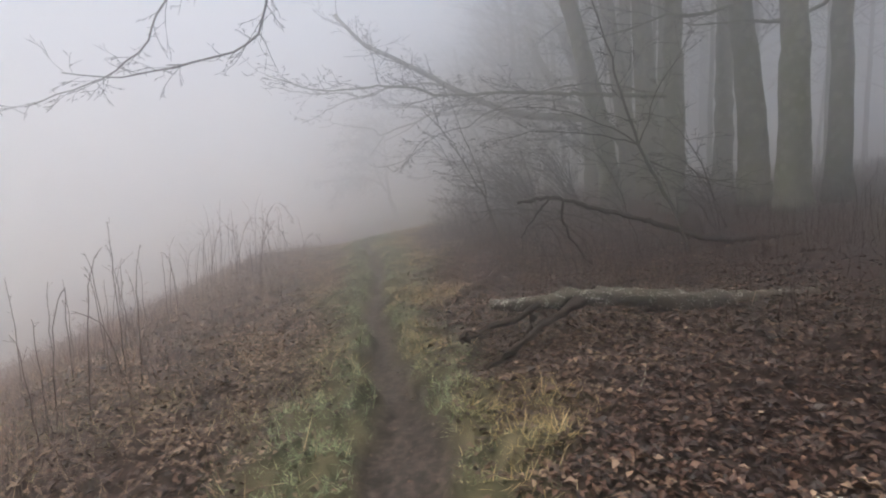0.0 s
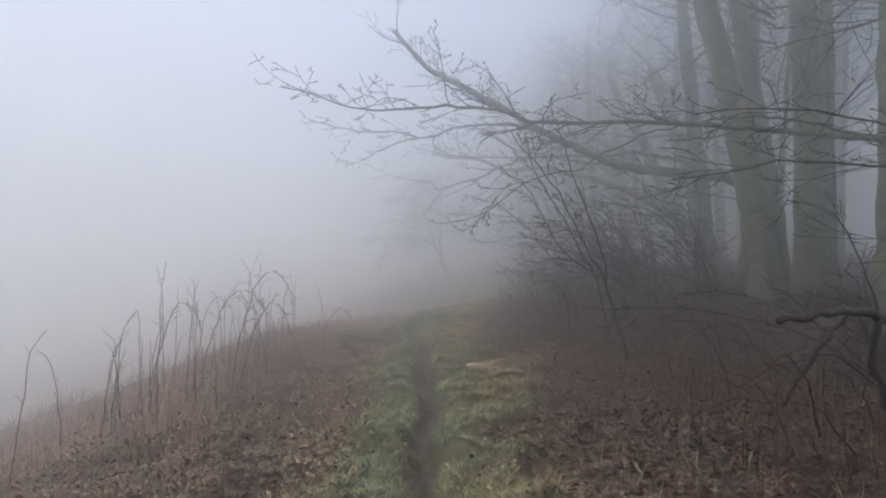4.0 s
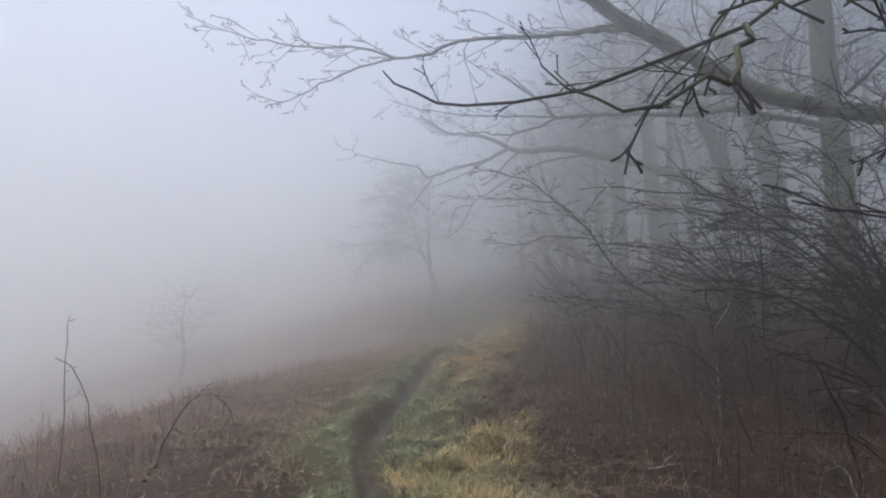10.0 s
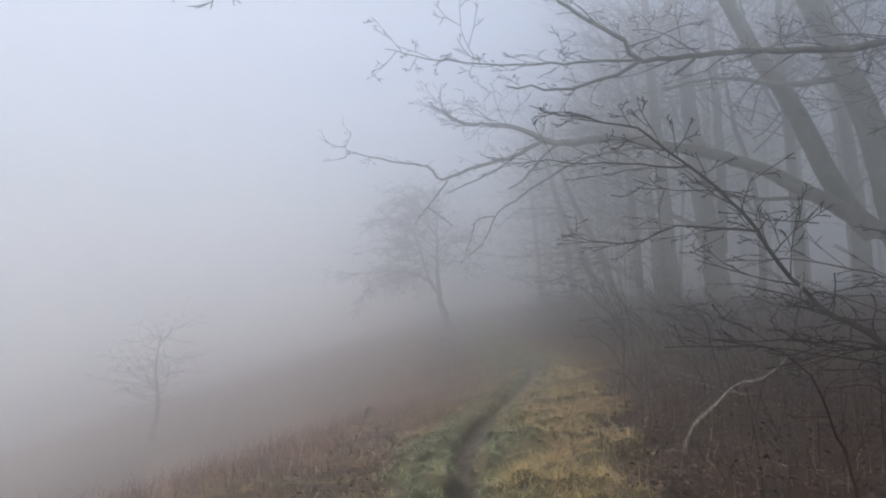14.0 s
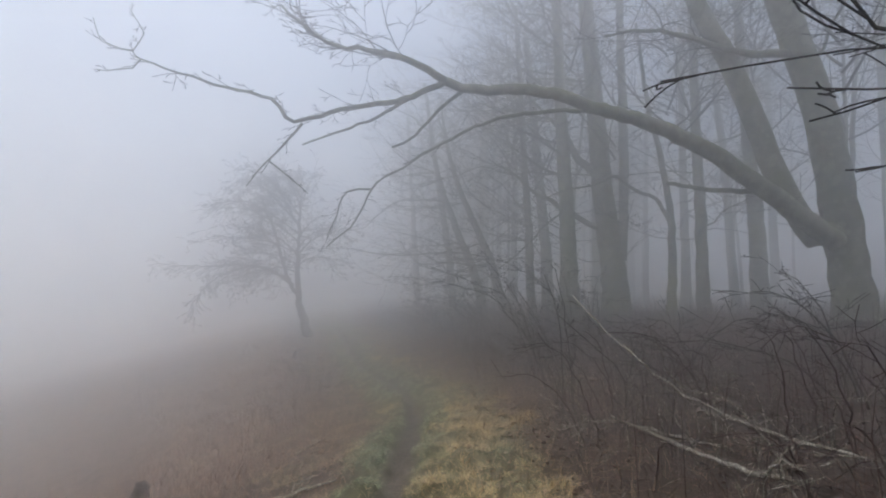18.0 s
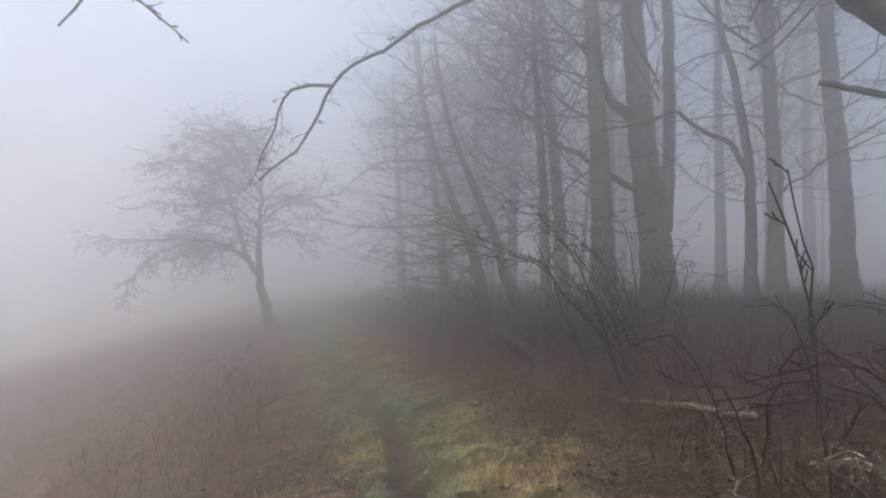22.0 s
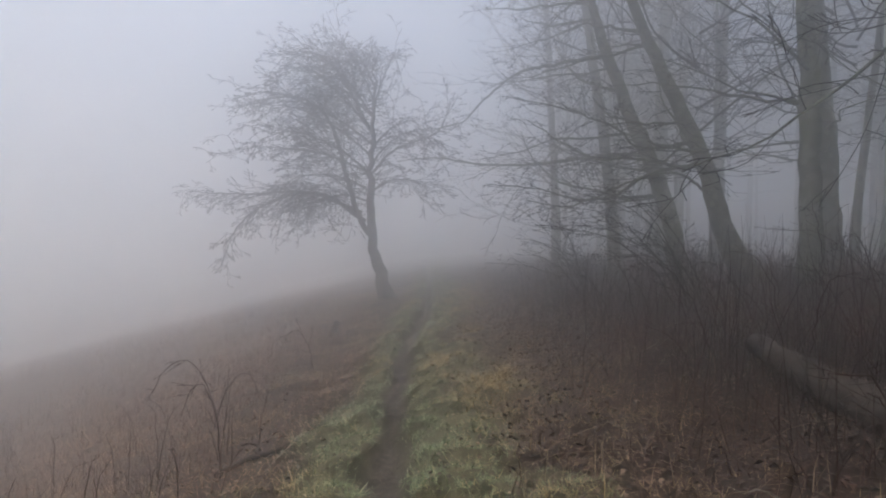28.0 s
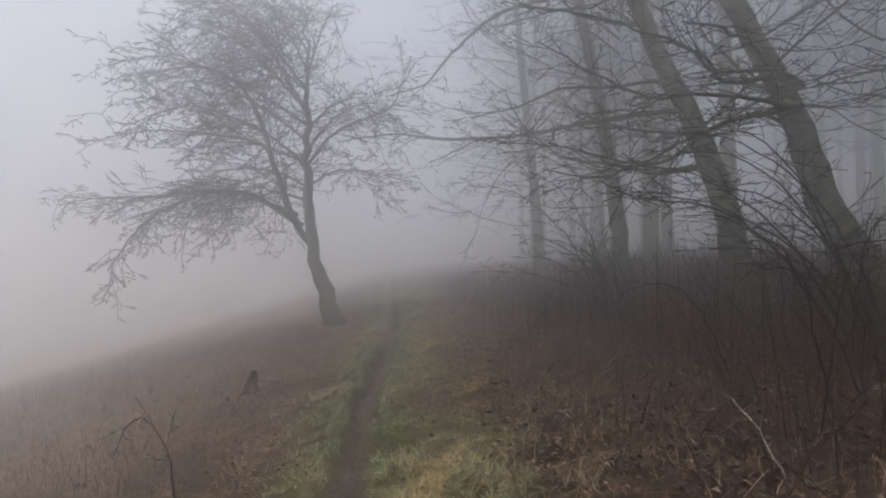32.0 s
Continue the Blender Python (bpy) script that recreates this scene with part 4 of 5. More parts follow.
fallen("fallen_log", "low rotten log beside the path", [(on_ground([(2.0, 33.2), (2.25, 33.45), (2.5, 33.5), (2.9, 33.75)], .03), .026, .032), (on_ground([(2.3, 33.45), (2.2, 33.75), (2.0, 33.9)], .06), .018, .008)], ROTTEN, "log", .25, 11)
fallen("tree_stump", "small dark rotten stump in the dead grass", [([(-.85, 26.6, gz(-.85, 26.6) - .05), (-.83, 26.6, gz(-.85, 26.6) + .12), (-.8, 26.62, gz(-.85, 26.6) + .24)], .13, .1)], ROTTEN, "stump", seed=12)
fallen("tree_stump", "small dark rotten stump in the dead grass", [([(1.75, 41.0, gz(1.75, 41) - .05), (1.75, 41.0, gz(1.75, 41) + .15), (1.8, 41, gz(1.75, 41) + .34)], .14, .06)], ROTTEN, "stump", seed=13)
fallen("fallen_branch", "forked bone-white branch beside brambles", [([(5.67, 28.67, -0.02), (5.7, 28.76, 0.1), (5.68, 28.83, 0.19), (5.56, 29.0, 0.32), (5.5, 29.09, 0.42)], .015, .006), ([(5.62, 28.77, 0.21), (5.78, 28.75, 0.26), (5.98, 28.72, 0.26)], .009, .004), ([(5.3, 28.75, gz(5.3, 28.75) + .02), (5.7, 28.76, 0.1), (5.68, 28.83, 0.19)], .012, .012)], PALE, twiggy=.3, seed=14)
fallen("dead_stick", "forked white twig standing among shrubs", [([(2.3, 13.5, gz(2.3, 13.5) - .02), (2.15, 13.3, .9), (1.98, 13.1, 1.24), (1.8, 12.85, 1.5)], .011, .004), ([(1.98, 13.1, 1.24), (2.02, 13.0, 1.4), (1.98, 12.95, 1.55)], .006, .003)], PALE, "stick", .3, 15)
fallen("fallen_branch", "bleached forked branch lying on the bank", [(on_ground([(1.2, 26.55), (1.4, 26.85), (1.57, 27.14), (1.92, 27.25)], .05), .024, .012), (on_ground([(1.57, 27.14), (1.5, 27.4), (1.62, 27.62)], .06), .012, .005), ([(1.9, 27.25, gz(1.9, 27.25) + .03), (1.96, 27.27, gz(1.9, 27.25) + .2), (1.9, 27.3, gz(1.9, 27.25) + .4)], .009, .005)], PALE, twiggy=.25, seed=31)
fallen("fallen_branch", "bleached forked branch lying on the bank", [(on_ground([(.8, 24.05), (1.05, 23.98), (1.3, 24.08), (1.5, 24.02)], .04), .018, .01), (on_ground([(1.05, 23.98), (1.12, 24.25), (1.35, 24.42)], .06), .011, .005)], PALE, twiggy=.2, seed=32)
fallen("fallen_branch", "bleached forked branch lying on the bank", [(on_ground([(1.35, 37.3), (1.7, 37.0), (1.95, 36.6), (2.1, 36.35)], .09), .012, .006), (on_ground([(1.7, 37.0), (1.95, 36.95)], .12), .008, .004)], PALE, twiggy=.3, seed=33)
fallen("fallen_branch", "lichened slanting branch in the brambles", [([(5.1, 20.7, gz(5.1, 20.7)), (4.5, 21.2, .55), (4.0, 21.75, .8), (3.6, 22.2, 1.25), (3.4, 22.5, 1.6)], .015, .006), ([(4.0, 21.75, .8), (3.75, 21.7, 1.05), (3.7, 21.75, 1.25)], .01, .004)], PALE, twiggy=.3, seed=34)
fallen("fallen_branch", "lichened slanting branch in the brambles", [([(4.6, 21.9, gz(4.6, 21.9) + .03), (4.05, 22.1, .42), (3.55, 22.3, .5), (3.2, 22.4, .42)], .013, .006), ([(4.05, 22.1, .42), (3.95, 22.0, .62), (3.9, 22.0, .8)], .009, .004)], PALE, twiggy=.3, seed=35)
rng = np.random.default_rng(6)
for k in range(84):
    y = 8 + 38 * rng.random() if k < 46 else 18.5 + 8 * rng.random()
    x, a, n = float(path_x(y)) + 1.4 + 2.8 * rng.random() ** 1.2, rng.random() * 6.28, .2 + .5 * rng.random()
    b, rise = gz(x, y), n * (.1 + .75 * rng.random())
    q = [(x, y, b - .02), (x + math.cos(a) * n * .5, y + math.sin(a) * n * .5, b + rise * .6), (x + math.cos(a + .4) * n, y + math.sin(a + .4) * n, b + rise)]
    fallen("dead_stick", "short pale lichened stick caught in brambles", [(q, .005 + .004 * rng.random(), .0025), ([q[1], (q[1][0] + .06, q[1][1] - .08, q[1][2] + .12)], .004, .002)], PALE, "stick", seed=300 + k, group="pale sticks in the brambles")
rng = np.random.default_rng(5)
STICK = "thin weathered stick lying on the litter"
for k in range(64):
    y = 1.5 + 44 * rng.random()
    u = (1.0 + 2.6 * rng.random()) if rng.random() < .68 else -(0.8 + 1.4 * rng.random())
    x, a, n = float(path_x(y)) + u, rng.random() * 6.28, .25 + .6 * rng.random()
    dx, dy = math.cos(a) * n / 2, math.sin(a) * n / 2
    q = on_ground([(x - dx, y - dy), (x + .04, y + .03), (x + dx, y + dy)], .015)
    lines = [(q, .004 + .005 * rng.random(), .002)]
    if rng.random() < .6:
        lines.append((on_ground([(x, y), (x + dy * .5, y - dx * .3), (x + dy * .7 + dx * .4, y - dx * .7 + dy * .4)], .03), .004, .002))
    fallen("fallen_stick", STICK, lines, PALE if k % 3 else ROTTEN, "stick", seed=100 + k, group="sticks on the litter")

# ---- tall dead stalks at the field's edge ----
STALK = "tall dry weed stalk at the field's edge"
rng = np.random.default_rng(9)
places = [(-2.4, 11.5, 1.7), (-2.93, 10.4, 1.6), (-2.0, 4.7, 1.2), (-2.3, 5.1, 1.4), (-2.7, 5.6, 1.0), (-1.9, 12.4, 1.4), (-1.6, 13.5, 1.1)]
places += [(-2.6 + .55 * rng.normal(), 10.7 + .9 * rng.normal(), .9 + .7 * rng.random()) for k in range(11)]
for k in range(52):
    y = 3.5 + 11 * rng.random()
    places.append((float(path_x(y)) - 2.0 - 1.8 * rng.random(), y, .6 + .7 * rng.random()))
for k in range(48):
    y = 29.3 + 5.5 * rng.random()
    places.append((float(path_x(y)) - 1.2 - 2.2 * rng.random(), y, .35 + .5 * rng.random()))
for k, (x, y, h) in enumerate(places):
    z = gz(x, y)
    ob = thing("weed_stalk", STALK, "stalk", (x, y, z), "dry stalks of the field's edge")
    tb, tw = Tubes(), Tubes()
    a = rng.normal(0, .08, 2)
    q = smooth_line([(0, 0, -.03), (a[0] * .4, a[1] * .4, h * .45), (a[0], a[1], h * .85), (a[0] * 2, a[1] * 2, h)], .12, .006, rng)
    tb.add(q, np.linspace(.0055, .002, len(q)), 5)
    tb.mesh("stem", STALK_BARK, ob)
    clothe(tw, q, .003, .002, rng, .2, .09, 1, .8, .5, thin=.0012)
    tagged(tw.mesh("shoot_spray", STALK_BARK, ob), kind="stuff")
# arching canes
for k, (x, y, h, w) in enumerate(((-2.3, 11.2, 1.0, .6), (-1.9, 14.8, .6, .6), (1.6, 34.4, .9, -.9), (1.9, 33.6, .8, -.5), (1.2, 35.2, .7, .5), (2.1, 37.0, .7, -.6))):
    z = gz(x, y)
    ob = thing("bramble_cane", "arching leafless bramble cane in dead grass", "bramble", (x, y, z), "canes in the dead grass")
    tb, tw = Tubes(), Tubes()
    q = smooth_line([(0, 0, -.03), (w * .2, .1, h * .6), (w * .55, .15, h), (w * .85, .2, h * .85), (w, .2, h * .55)], .1, .008, rng)
    tb.add(q, np.linspace(.009, .004, len(q)), 6)
    tb.mesh("cane", BRAMBLE, ob)
    clothe(tw, q, .006, .003, rng, .14, .3, 1, -.2, .3)
    tagged(tw.mesh("shoot_spray", BRAMBLE, ob), kind="stuff")


for k in range(3):
    x, y, h, w = -2.5 + .3 * rng.normal(), 10.4 + .5 * rng.normal(), 1.0 + .5 * rng.random(), .35 + .5 * rng.random()
    z = gz(x, y)
    ob = thing("bramble_cane", "pinkish cane arching over at the field's edge", "bramble", (x, y, z), "canes in the dead grass")
    tb, tw = Tubes(), Tubes()
    q = smooth_line([(0, 0, -.03), (w * .15, .05, h * .5), (w * .4, .1, h * .92), (w * .7, .12, h), (w, .15, h * .8)], .1, .006, rng)
    tb.add(q, np.linspace(.008, .003, len(q)), 6)
    tb.mesh("cane", CANE, ob)
    clothe(tw, q, .005, .003, rng, .1, .3, 1, -.5, .5, thin=.002)
    tagged(tw.mesh("shoot_spray", CANE, ob), kind="stuff")


def tangle(count, y0, y1, u0, u1, tall, lab, mat=BRAMBLE):
    """Long canes that lean over one another out of the wood's edge."""
    for k in range(count):
        y = y0 + (y1 - y0) * rng.random()
        x = float(path_x(y)) + u0 + (u1 - u0) * rng.random()
        h, a = tall * (.35 + .75 * rng.random()), 2.2 + 2.2 * rng.random()
        w = h * (.4 + 1.0 * rng.random())
        w = min(w, (x - float(path_x(y)) - 1.15) / max(.15, -math.cos(a)))
        dx, dy = math.cos(a) * w, math.sin(a) * w
        ob = thing("bramble_cane", lab, "bramble", (x, y, gz(x, y)), "canes at the wood's edge")
        q = smooth_line([(0, 0, -.03), (dx * .2, dy * .2, h * .5), (dx * .55, dy * .55, h * .9), (dx, dy, h * (.75 + .3 * rng.random()))], .1, .012, rng)
        tb, tw = Tubes(), Tubes()
        tb.add(q, np.linspace(.0075 + .003 * rng.random(), .0025, len(q)), 5)
        tb.mesh("cane", mat, ob)
        clothe(tw, q, .005, .002, rng, .13, .32, 1, .25, .25, thin=.0018)
        tagged(tw.mesh("shoot_spray", mat, ob), kind="stuff")


tangle(44, 19.6, 25.5, 1.7, 4.2, 1.05, "dark leafless cane leaning out of the brambles")
tangle(34, 11.5, 17.5, 2.2, 4.4, .9, "dark leafless cane leaning out of the brambles")
tangle(22, 6, 11, 2.6, 4.6, .8, "dark leafless cane leaning out of the brambles")
tangle(46, 32, 41, 2.7, 6.2, 1.2, "dark leafless cane leaning out of the brambles")
tangle(18, 25.5, 31, 2.2, 4.4, .8, "dark leafless cane leaning out of the brambles")
tangle(22, 19.8, 24.5, 1.8, 3.8, .75, "pale lichened dead cane among dark brambles", PALE)
tangle(10, 12, 16.5, 1.9, 3.4, .6, "pale lichened dead cane among dark brambles", PALE)
tangle(12, 25.5, 31, 2.0, 3.8, .5, "pale lichened dead cane among dark brambles", PALE)


# ---- undergrowth ----
def scatter_places(count, lo, hi, y0, y1, rng, power=1.0):
    y = y0 + (y1 - y0) * rng.random(count)
    u = lo + (hi - lo) * rng.random(count) ** power
    x = path_x(y) + u
    return x, y, ground_z(x, y)


def blades(name, x, y, z, length, width, mat, label, category, rng, tilt=.9, short=False):
    """Bent two-piece blades, or short single ones, joined."""
    n = len(x)
    a = rng.random(n) * 2 * np.pi
    lean = tilt * rng.random(n)
    d = np.stack([np.cos(a) * np.sin(lean), np.sin(a) * np.sin(lean), np.cos(lean)], -1)
    w = np.stack([-np.sin(a), np.cos(a), np.zeros(n)], -1) * width
    p = np.stack([x, y, z - .01], -1)
    ln = (length * (.45 + .7 * rng.random(n)) * (1.05 + .75 * rough_noise(x + 2, y, 4.5).clip(-.9, 1)))[:, None]
    mid = p + d * ln * .55
    tip = mid + (d + np.stack([np.cos(a), np.sin(a), -np.ones(n) * .5], -1) * .7 * tilt) * ln * .45
    if short:
        v = np.stack([p - w, p + w, tip], 1).reshape(-1, 3)
        return tagged(link_mesh(name, v, np.arange(3 * n).reshape(-1, 3).tolist(), mat), label, category, kind="stuff")
    v = np.stack([p - w, p + w, mid - w * .8, mid + w * .8, tip], 1).reshape(-1, 3)
    b = np.arange(n)[:, None] * 5
    quads, tris = (b + np.array([0, 1, 3, 2])).tolist(), (b + np.array([2, 3, 4])).tolist()
    return tagged(link_mesh(name, v, quads + tris, mat), label, category, kind="stuff")


def leaves(name, x, y, z, size, mat, label, rng):
    """Curled dead leaves: six points folded along the rib."""
    n = len(x)
    a, s = rng.random(n) * 2 * np.pi, size * (.5 + .8 * rng.random(n))
    f = np.stack([np.cos(a), np.sin(a), rng.normal(0, .18, n)], -1)
    g = np.stack([-np.sin(a), np.cos(a), rng.normal(0, .22, n)], -1)
    up = np.cross(f, g)
    p = np.stack([x, y, z + .012 + .02 * rng.random(n)], -1)
    s = s[:, None]
    c = (.1 + .35 * rng.random(n))[:, None]
    v = np.stack([p - f * s * .5, p - f * s * .05 + up * s * .05, p + f * s * .5 + up * s * c * .4, p + g * s * .3 + up * s * c, p - g * s * .3 + up * s * c, p + f * s * .25 + g * s * .2 + up * s * c * .7], 1).reshape(-1, 3)
    b = np.arange(n)[:, None] * 6
    faces = (b + np.array([0, 1, 3])).tolist() + (b + np.array([1, 5, 3])).tolist() + (b + np.array([1, 2, 5])).tolist() + (b + np.array([0, 4, 1])).tolist() + (b + np.array([1, 4, 2])).tolist()
    return tagged(link_mesh(name, v, faces, mat), label, "leaf litter", kind="stuff")


def stems(name, x, y, z, height, radius, mat, label, category, rng, lean=.5, arch=.3):
    """Thin three-sided stems of four joints, gathered."""
    n = len(x)
    a = rng.random(n) * 2 * np.pi
    h = (height * (.45 + .8 * rng.random(n)))[:, None]
    tilt = (lean * rng.random(n) ** 1.3)[:, None]
    d = np.stack([np.cos(a), np.sin(a), np.zeros(n)], -1)
    p = np.stack([x, y, z - .02], -1)
    lines = []
    for s in (0, .35, .7, 1.0):
        lines.append(p + np.array((0, 0, 1.0)) * h * s * (1 - .25 * tilt) + d * h * (tilt * s + arch * s ** 2.5 * tilt) - np.array((0, 0, 1.0)) * h * arch * s ** 3 * tilt + rng.normal(0, .02, (n, 3)) * s * h)
    r = radius * (.6 + .7 * rng.random(n))[:, None]
    ring = [np.array((math.cos(k), math.sin(k), 0)) for k in (0, 2.09, 4.19)]
    v = np.stack([q + o * r * t for q, t in zip(lines, (1, .85, .6, .25)) for o in ring], 1).reshape(-1, 3)
    b = np.arange(n)[:, None] * 12
    faces = []
    for lay in range(3):
        for k in range(3):
            m = (k + 1) % 3
            faces += (b + np.array([lay * 3 + k, lay * 3 + m, lay * 3 + 3 + m, lay * 3 + 3 + k])).tolist()
    return tagged(link_mesh(name, v, faces, mat), label, category, kind="stuff")


rng = np.random.default_rng(21)
# turf on both shoulders of the path, in blue-green, yellow-green and straw patches
TURF = ((MOSSY, "mossy_grass", "short blue-green mossy turf beside the path"), (GRASS, "grass", "short yellow-green turf beside the path"), (STRAW, "straw_grass", "bleached straw-yellow turf beside the path"))
for lo, hi, count in ((.08, 1.9, 330000), (-1.3, -.08, 190000)):
    x, y, z = scatter_places(count, lo, hi, 0, 50, rng)
    mud, grass, field = zones(x, y)
    keep = (rng.random(len(x)) < grass) & (mud < .5)
    x, y, z = x[keep], y[keep], z[keep]
    u = abs(x - path_x(y))
    straw = np.interp(y, [0, 9, 11, 17, 18.5, 23.5, 25, 36], [.15, .28, .28, .26, .6, .6, .18, .08]) if lo > 0 else np.interp(y, [0, 16, 20, 30], [.1, .1, .35, .3])
    tone = (-.2 if lo < 0 else 0) + .5 * rough_noise(x, y, .9) + .35 * rough_noise(x + 5, y, 2.7) + rng.normal(0, .22, len(x)) + (u - .45) * .5 + (straw - .45)
    for k, (mat, nm, lab) in enumerate(TURF):
        pick = ((tone < -.12), (tone >= -.12) & (tone < .3), (tone >= .3))[k]
        blades(nm, x[pick], y[pick], z[pick], (.065, .075, .12)[k], .0036, mat, lab, "grass", rng, 1.35, True)
# thin and dead grass over the bank and the litter
x, y, z = scatter_places(110000, -3.0, -.4, 0, 50, rng)
keep = rough_noise(x, y, .9) + .4 * rough_noise(x, y, 2.9) + np.where(y < 10, .45, -.2) > .3 * rng.random(len(x))
blades("thin_grass", x[keep], y[keep], z[keep], .085, .003, GRASS, "thin grass among dead leaves", "grass", rng, 1.3, True)
x, y, z = scatter_places(190000, -5.0, -.45, 0, 50, rng)
keep = rng.random(len(x)) < np.interp(y, [0, 9, 14, 20], [.9, .7, .7, 1]) * (.75 + .5 * rough_noise(x, y, 1.5)) * (1 - .8 * zones(x, y)[1])
blades("dead_grass", x[keep], y[keep], z[keep], .15, .0034, DEAD, "matted brown dead grass on the bank", "dead grass", rng, 1.5, True)
x, y, z = scatter_places(80000, .6, 3.6, 6, 50, rng, 1.3)
keep = rng.random(len(x)) < (.5 + .5 * rough_noise(x, y, 1.9)) * (1 - .6 * zones(x, y)[1])
blades("dead_grass", x[keep], y[keep], z[keep], .09, .0028, DEAD, "matted orange-brown dead grass under the trees", "dead grass", rng, 1.6, True)
x, y, z = scatter_places(60000, .5, 2.5, 26, 48, rng)
keep = rng.random(len(x)) < .55 + .45 * rough_noise(x + 3, y, 2.1)
for pick, mat, lab in ((keep & (y * 7 % 1 < .5), STRAW, "bleached straw lying over litter beside the path"), (keep & (y * 7 % 1 >= .5), DEAD, "brown dead grass lying over litter beside the path")):
    blades("lying_straw", x[pick], y[pick], z[pick], .1, .003, mat, lab, "straw", rng, 1.6, True)
# leaf litter
x, y, z = scatter_places(80000, .35, 5.5, -1, 48, rng, 1.5)
keep = rng.random(len(x)) > .93 * zones(x, y)[1]
x, y, z = x[keep], y[keep], z[keep]
pale = .7 * rough_noise(x, y, 1.4) + .6 * rough_noise(x + 9, y, 3.9) + rng.normal(0, .3, len(x)) > .85
leaves("leaf_litter", x[~pale], y[~pale], z[~pale], .05, LEAF_WET, "curled red-brown dead leaves under the trees", rng)
leaves("leaf_litter", x[pale], y[pale], z[pale], .05, LEAF, "dry buff dead leaves in patches under the trees", rng)
x, y, z = scatter_places(40000, -4.6, -.3, -1, 48, rng)
keep = rng.random(len(x)) > np.maximum(.93 * zones(x, y)[1], np.interp(y, [0, 12, 18, 24, 28], [0, .2, .5, .3, .1]))
x, y, z = x[keep], y[keep], z[keep]
pale = .7 * rough_noise(x, y, 1.4) + .6 * rough_noise(x + 9, y, 3.9) + rng.normal(0, .3, len(x)) > 0
leaves("leaf_litter", x[~pale], y[~pale], z[~pale], .045, LEAF_WET, "dark wet dead leaves in patches on the bank", rng)
leaves("leaf_litter", x[pale], y[pale], z[pale], .045, LEAF, "curled brown dead leaves on the bank", rng)
for lo, hi, count, where in ((-3.0, -.3, 13000, "bank"), (.35, 4.6, 36000, "slope")):
    x, y, z = scatter_places(count, lo, hi, .5, 9, rng)
    keep = rng.random(len(x)) > .8 * zones(x, y)[1]
    x, y, z = x[keep], y[keep], z[keep]
    pale = .7 * rough_noise(x, y, 1.7) + .6 * rough_noise(x + 9, y, 4.3) + rng.normal(0, .3, len(x)) > (0.05 if lo < 0 else .85)
    for pick, mat, tone in ((pale, LEAF, "buff"), (~pale, LEAF_WET, "dark wet")):
        leaves("leaf_litter", x[pick], y[pick], z[pick], .05, mat, "deep drift of " + tone + " dead leaves on the " + where, rng)
x, y, z = scatter_places(9000, -.34, .34, 0, 48, rng)
leaves("path_litter", x, y, z - .008, .02, LEAF_WET, "trodden leaf crumbs on the muddy path", rng)
x, y, z = scatter_places(9000, -1.1, 2.0, 0, 48, rng, 1.0)
keep = zones(x, y)[0] < .3
leaves("scattered_leaves", x[keep], y[keep], z[keep], .036, LEAF, "dead leaves strewn over grass and path", rng)
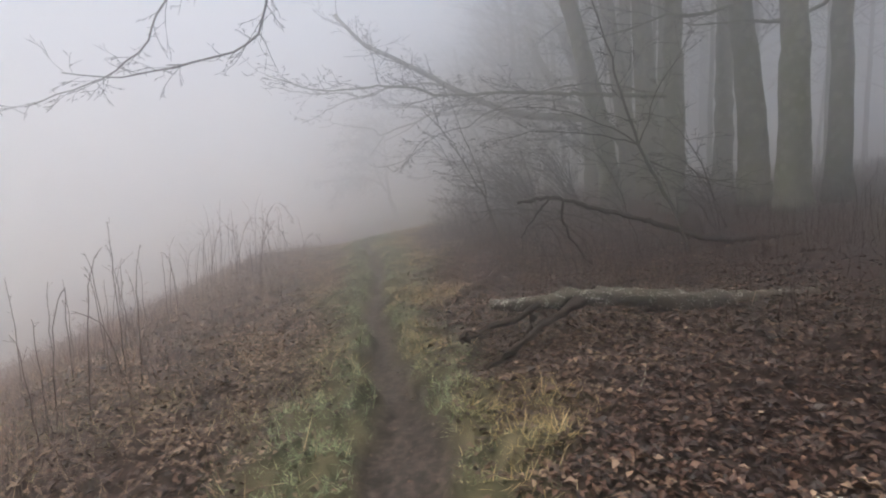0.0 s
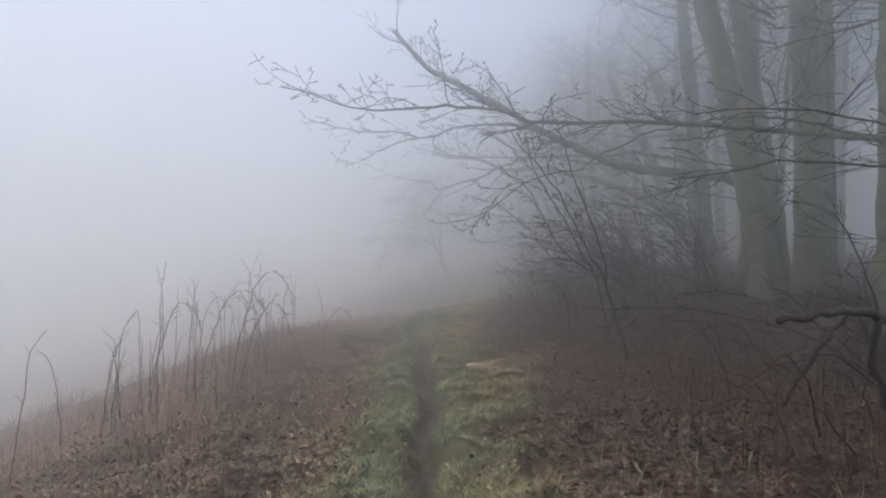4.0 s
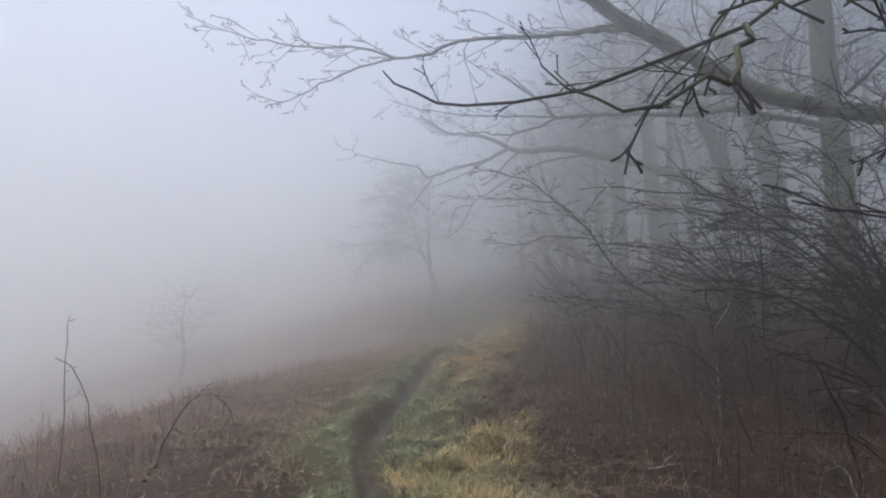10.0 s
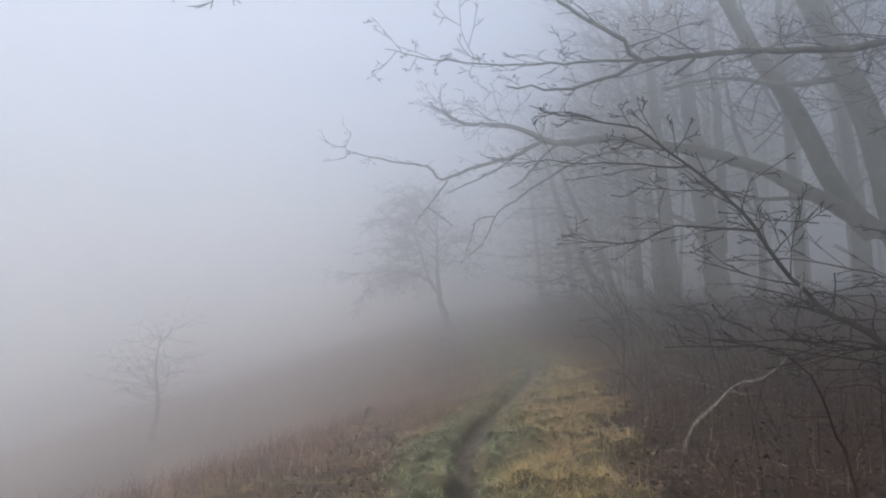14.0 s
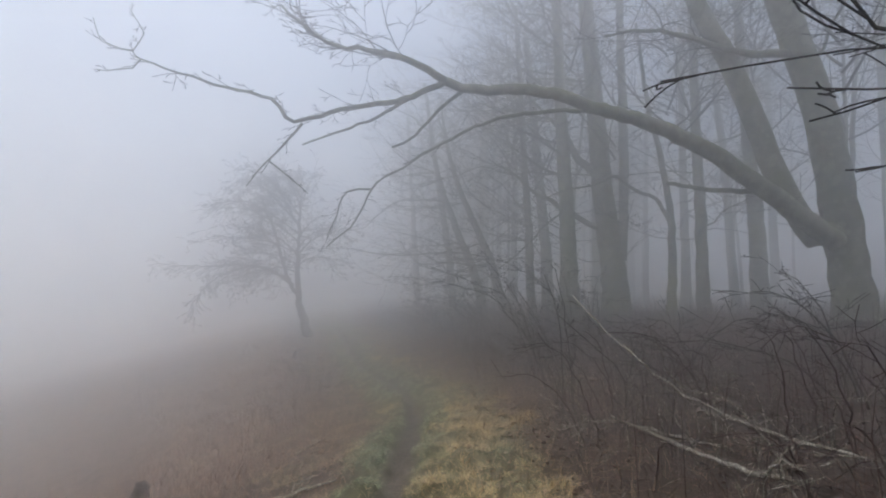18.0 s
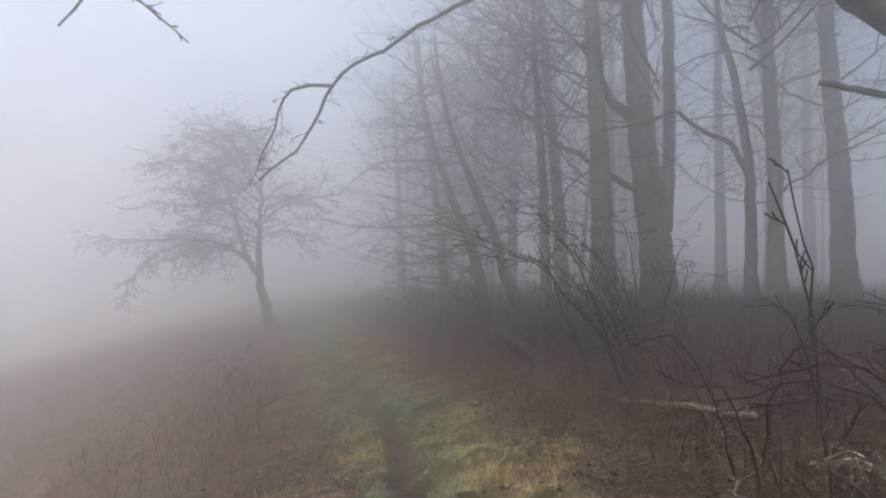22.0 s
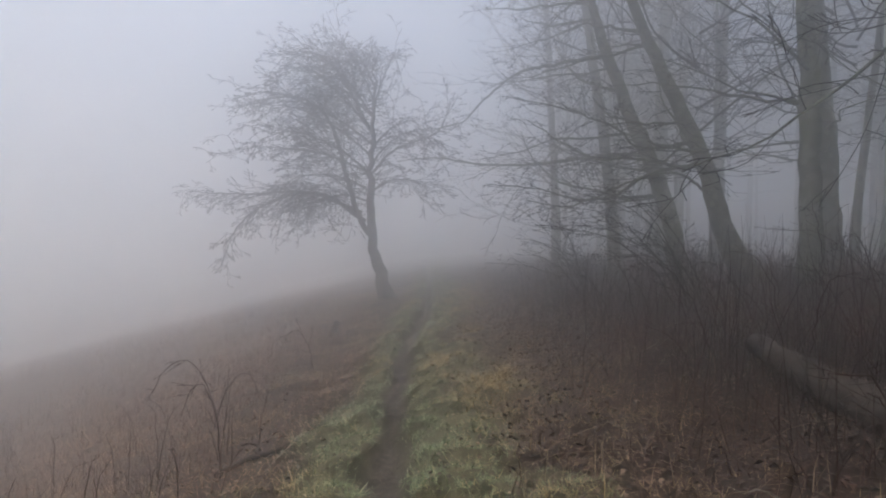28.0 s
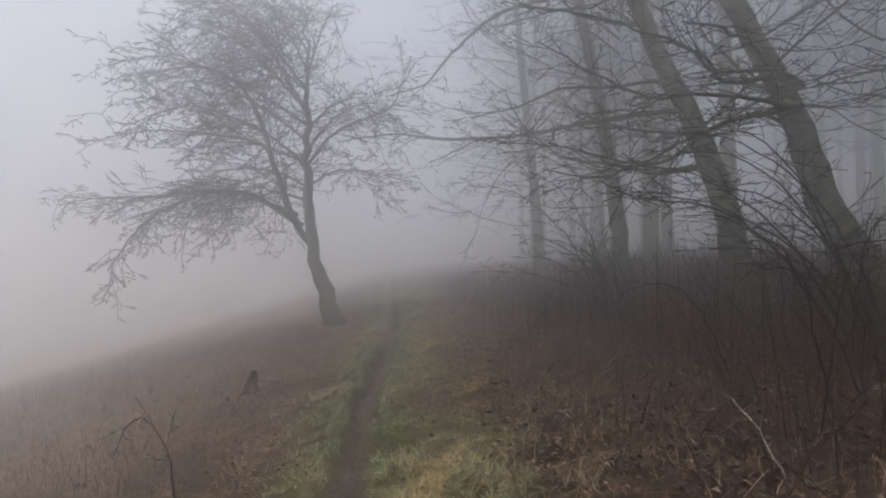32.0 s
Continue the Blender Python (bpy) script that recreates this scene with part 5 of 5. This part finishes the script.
# brambles and dead fronds of the wood's edge
x, y, z = scatter_places(24000, 1.6, 9, 5, 54, rng, 1.1)
keep = rng.random(len(x)) < np.clip((x - path_x(y) - 1.5) / 1.2, .15, 1)
stems("bramble_thicket", x[keep], y[keep], z[keep], .55, .004, BRAMBLE, "low thicket of leafless red-brown bramble stems", "brambles", rng, 1.7, .6)
x, y, z = scatter_places(2500, 2.2, 9, -2, 8, rng, .8)
stems("bramble_thicket", x, y, z, .4, .004, BRAMBLE, "low thicket of leafless red-brown bramble stems", "brambles", rng, 1.4, .5)
x, y, z = scatter_places(7500, 1.0, 3.4, 7, 46, rng)
stems("dead_fronds", x, y, z, .2, .003, WEED, "flattened dead fronds and stalks on the litter", "dead fronds", rng, 2.6, .6)
x, y, z = scatter_places(9000, 8, 26, -5, 64, rng)
stems("wood_undergrowth", x, y, z, .55, .009, BRAMBLE, "dim brown undergrowth among the trunks", "undergrowth", rng, 1.5, .5)
x, y, z = scatter_places(12000, .8, 3.6, 4, 47, rng)
stems("fallen_straw", x, y, z, .24, .0045, FADED, "pale flattened stalks strewn over the litter", "straw", rng, 3.2, .6)
x, y, z = scatter_places(1100, 1.7, 7, 15, 50, rng)
stems("bramble_rods", x, y, z, .95, .0045, BRAMBLE, "tall dark bramble rods leaning to the light", "brambles", rng, .8, .4)
x, y, z = scatter_places(900, 2.6, 4.6, 30.5, 34.2, rng)
stems("brush_heap", x, y, z, .5, .006, ROTTEN, "dark heap of rotting brushwood round a log", "brushwood", rng, 1.8, .6)
x, y, z = scatter_places(1000, 2.8, 7.5, 32, 46, rng)
stems("bramble_rods", x, y, z, 1.25, .005, BRAMBLE, "tall dark bramble rods leaning to the light", "brambles", rng, .8, .4)
# dry growth of the field
for lo, hi, count, tall in ((-4.6, -1.7, 80000, .3), (-9, -4.4, 40000, .38)):
    x, y, z = scatter_places(count, lo, hi, 1, 50, rng)
    u = path_x(y) - x
    keep = rng.random(len(x)) < np.clip((u - 1.5) / .9, .1, 1) * (.45 + .9 * rough_noise(x, y, 1.1) + .4 * rough_noise(x, y, 3.1))
    blades("field_weeds", x[keep], y[keep], z[keep], tall, .0024, WEED, "fine pinkish-brown dead weeds along the field's edge", "dead weeds", rng, 1.05)
x, y, z = scatter_places(9000, -6.5, -1.0, 0, 50, rng, .8)
keep = rng.random(len(x)) < np.clip((path_x(y) - x - 1.1) / 1.0, .1, 1)
stems("dry_field_grass", x[keep], y[keep], z[keep], .34, .0026, WEED, "dry red-brown grass and stalks of the open field", "dry grass", rng, 1.5, .5)
x, y, z = scatter_places(9000, -20, -6.5, 0, 60, rng, .8)
stems("dry_field_grass", x, y, z, .45, .006, WEED, "dry red-brown grass and stalks of the open field", "dry grass", rng, .9, .4)
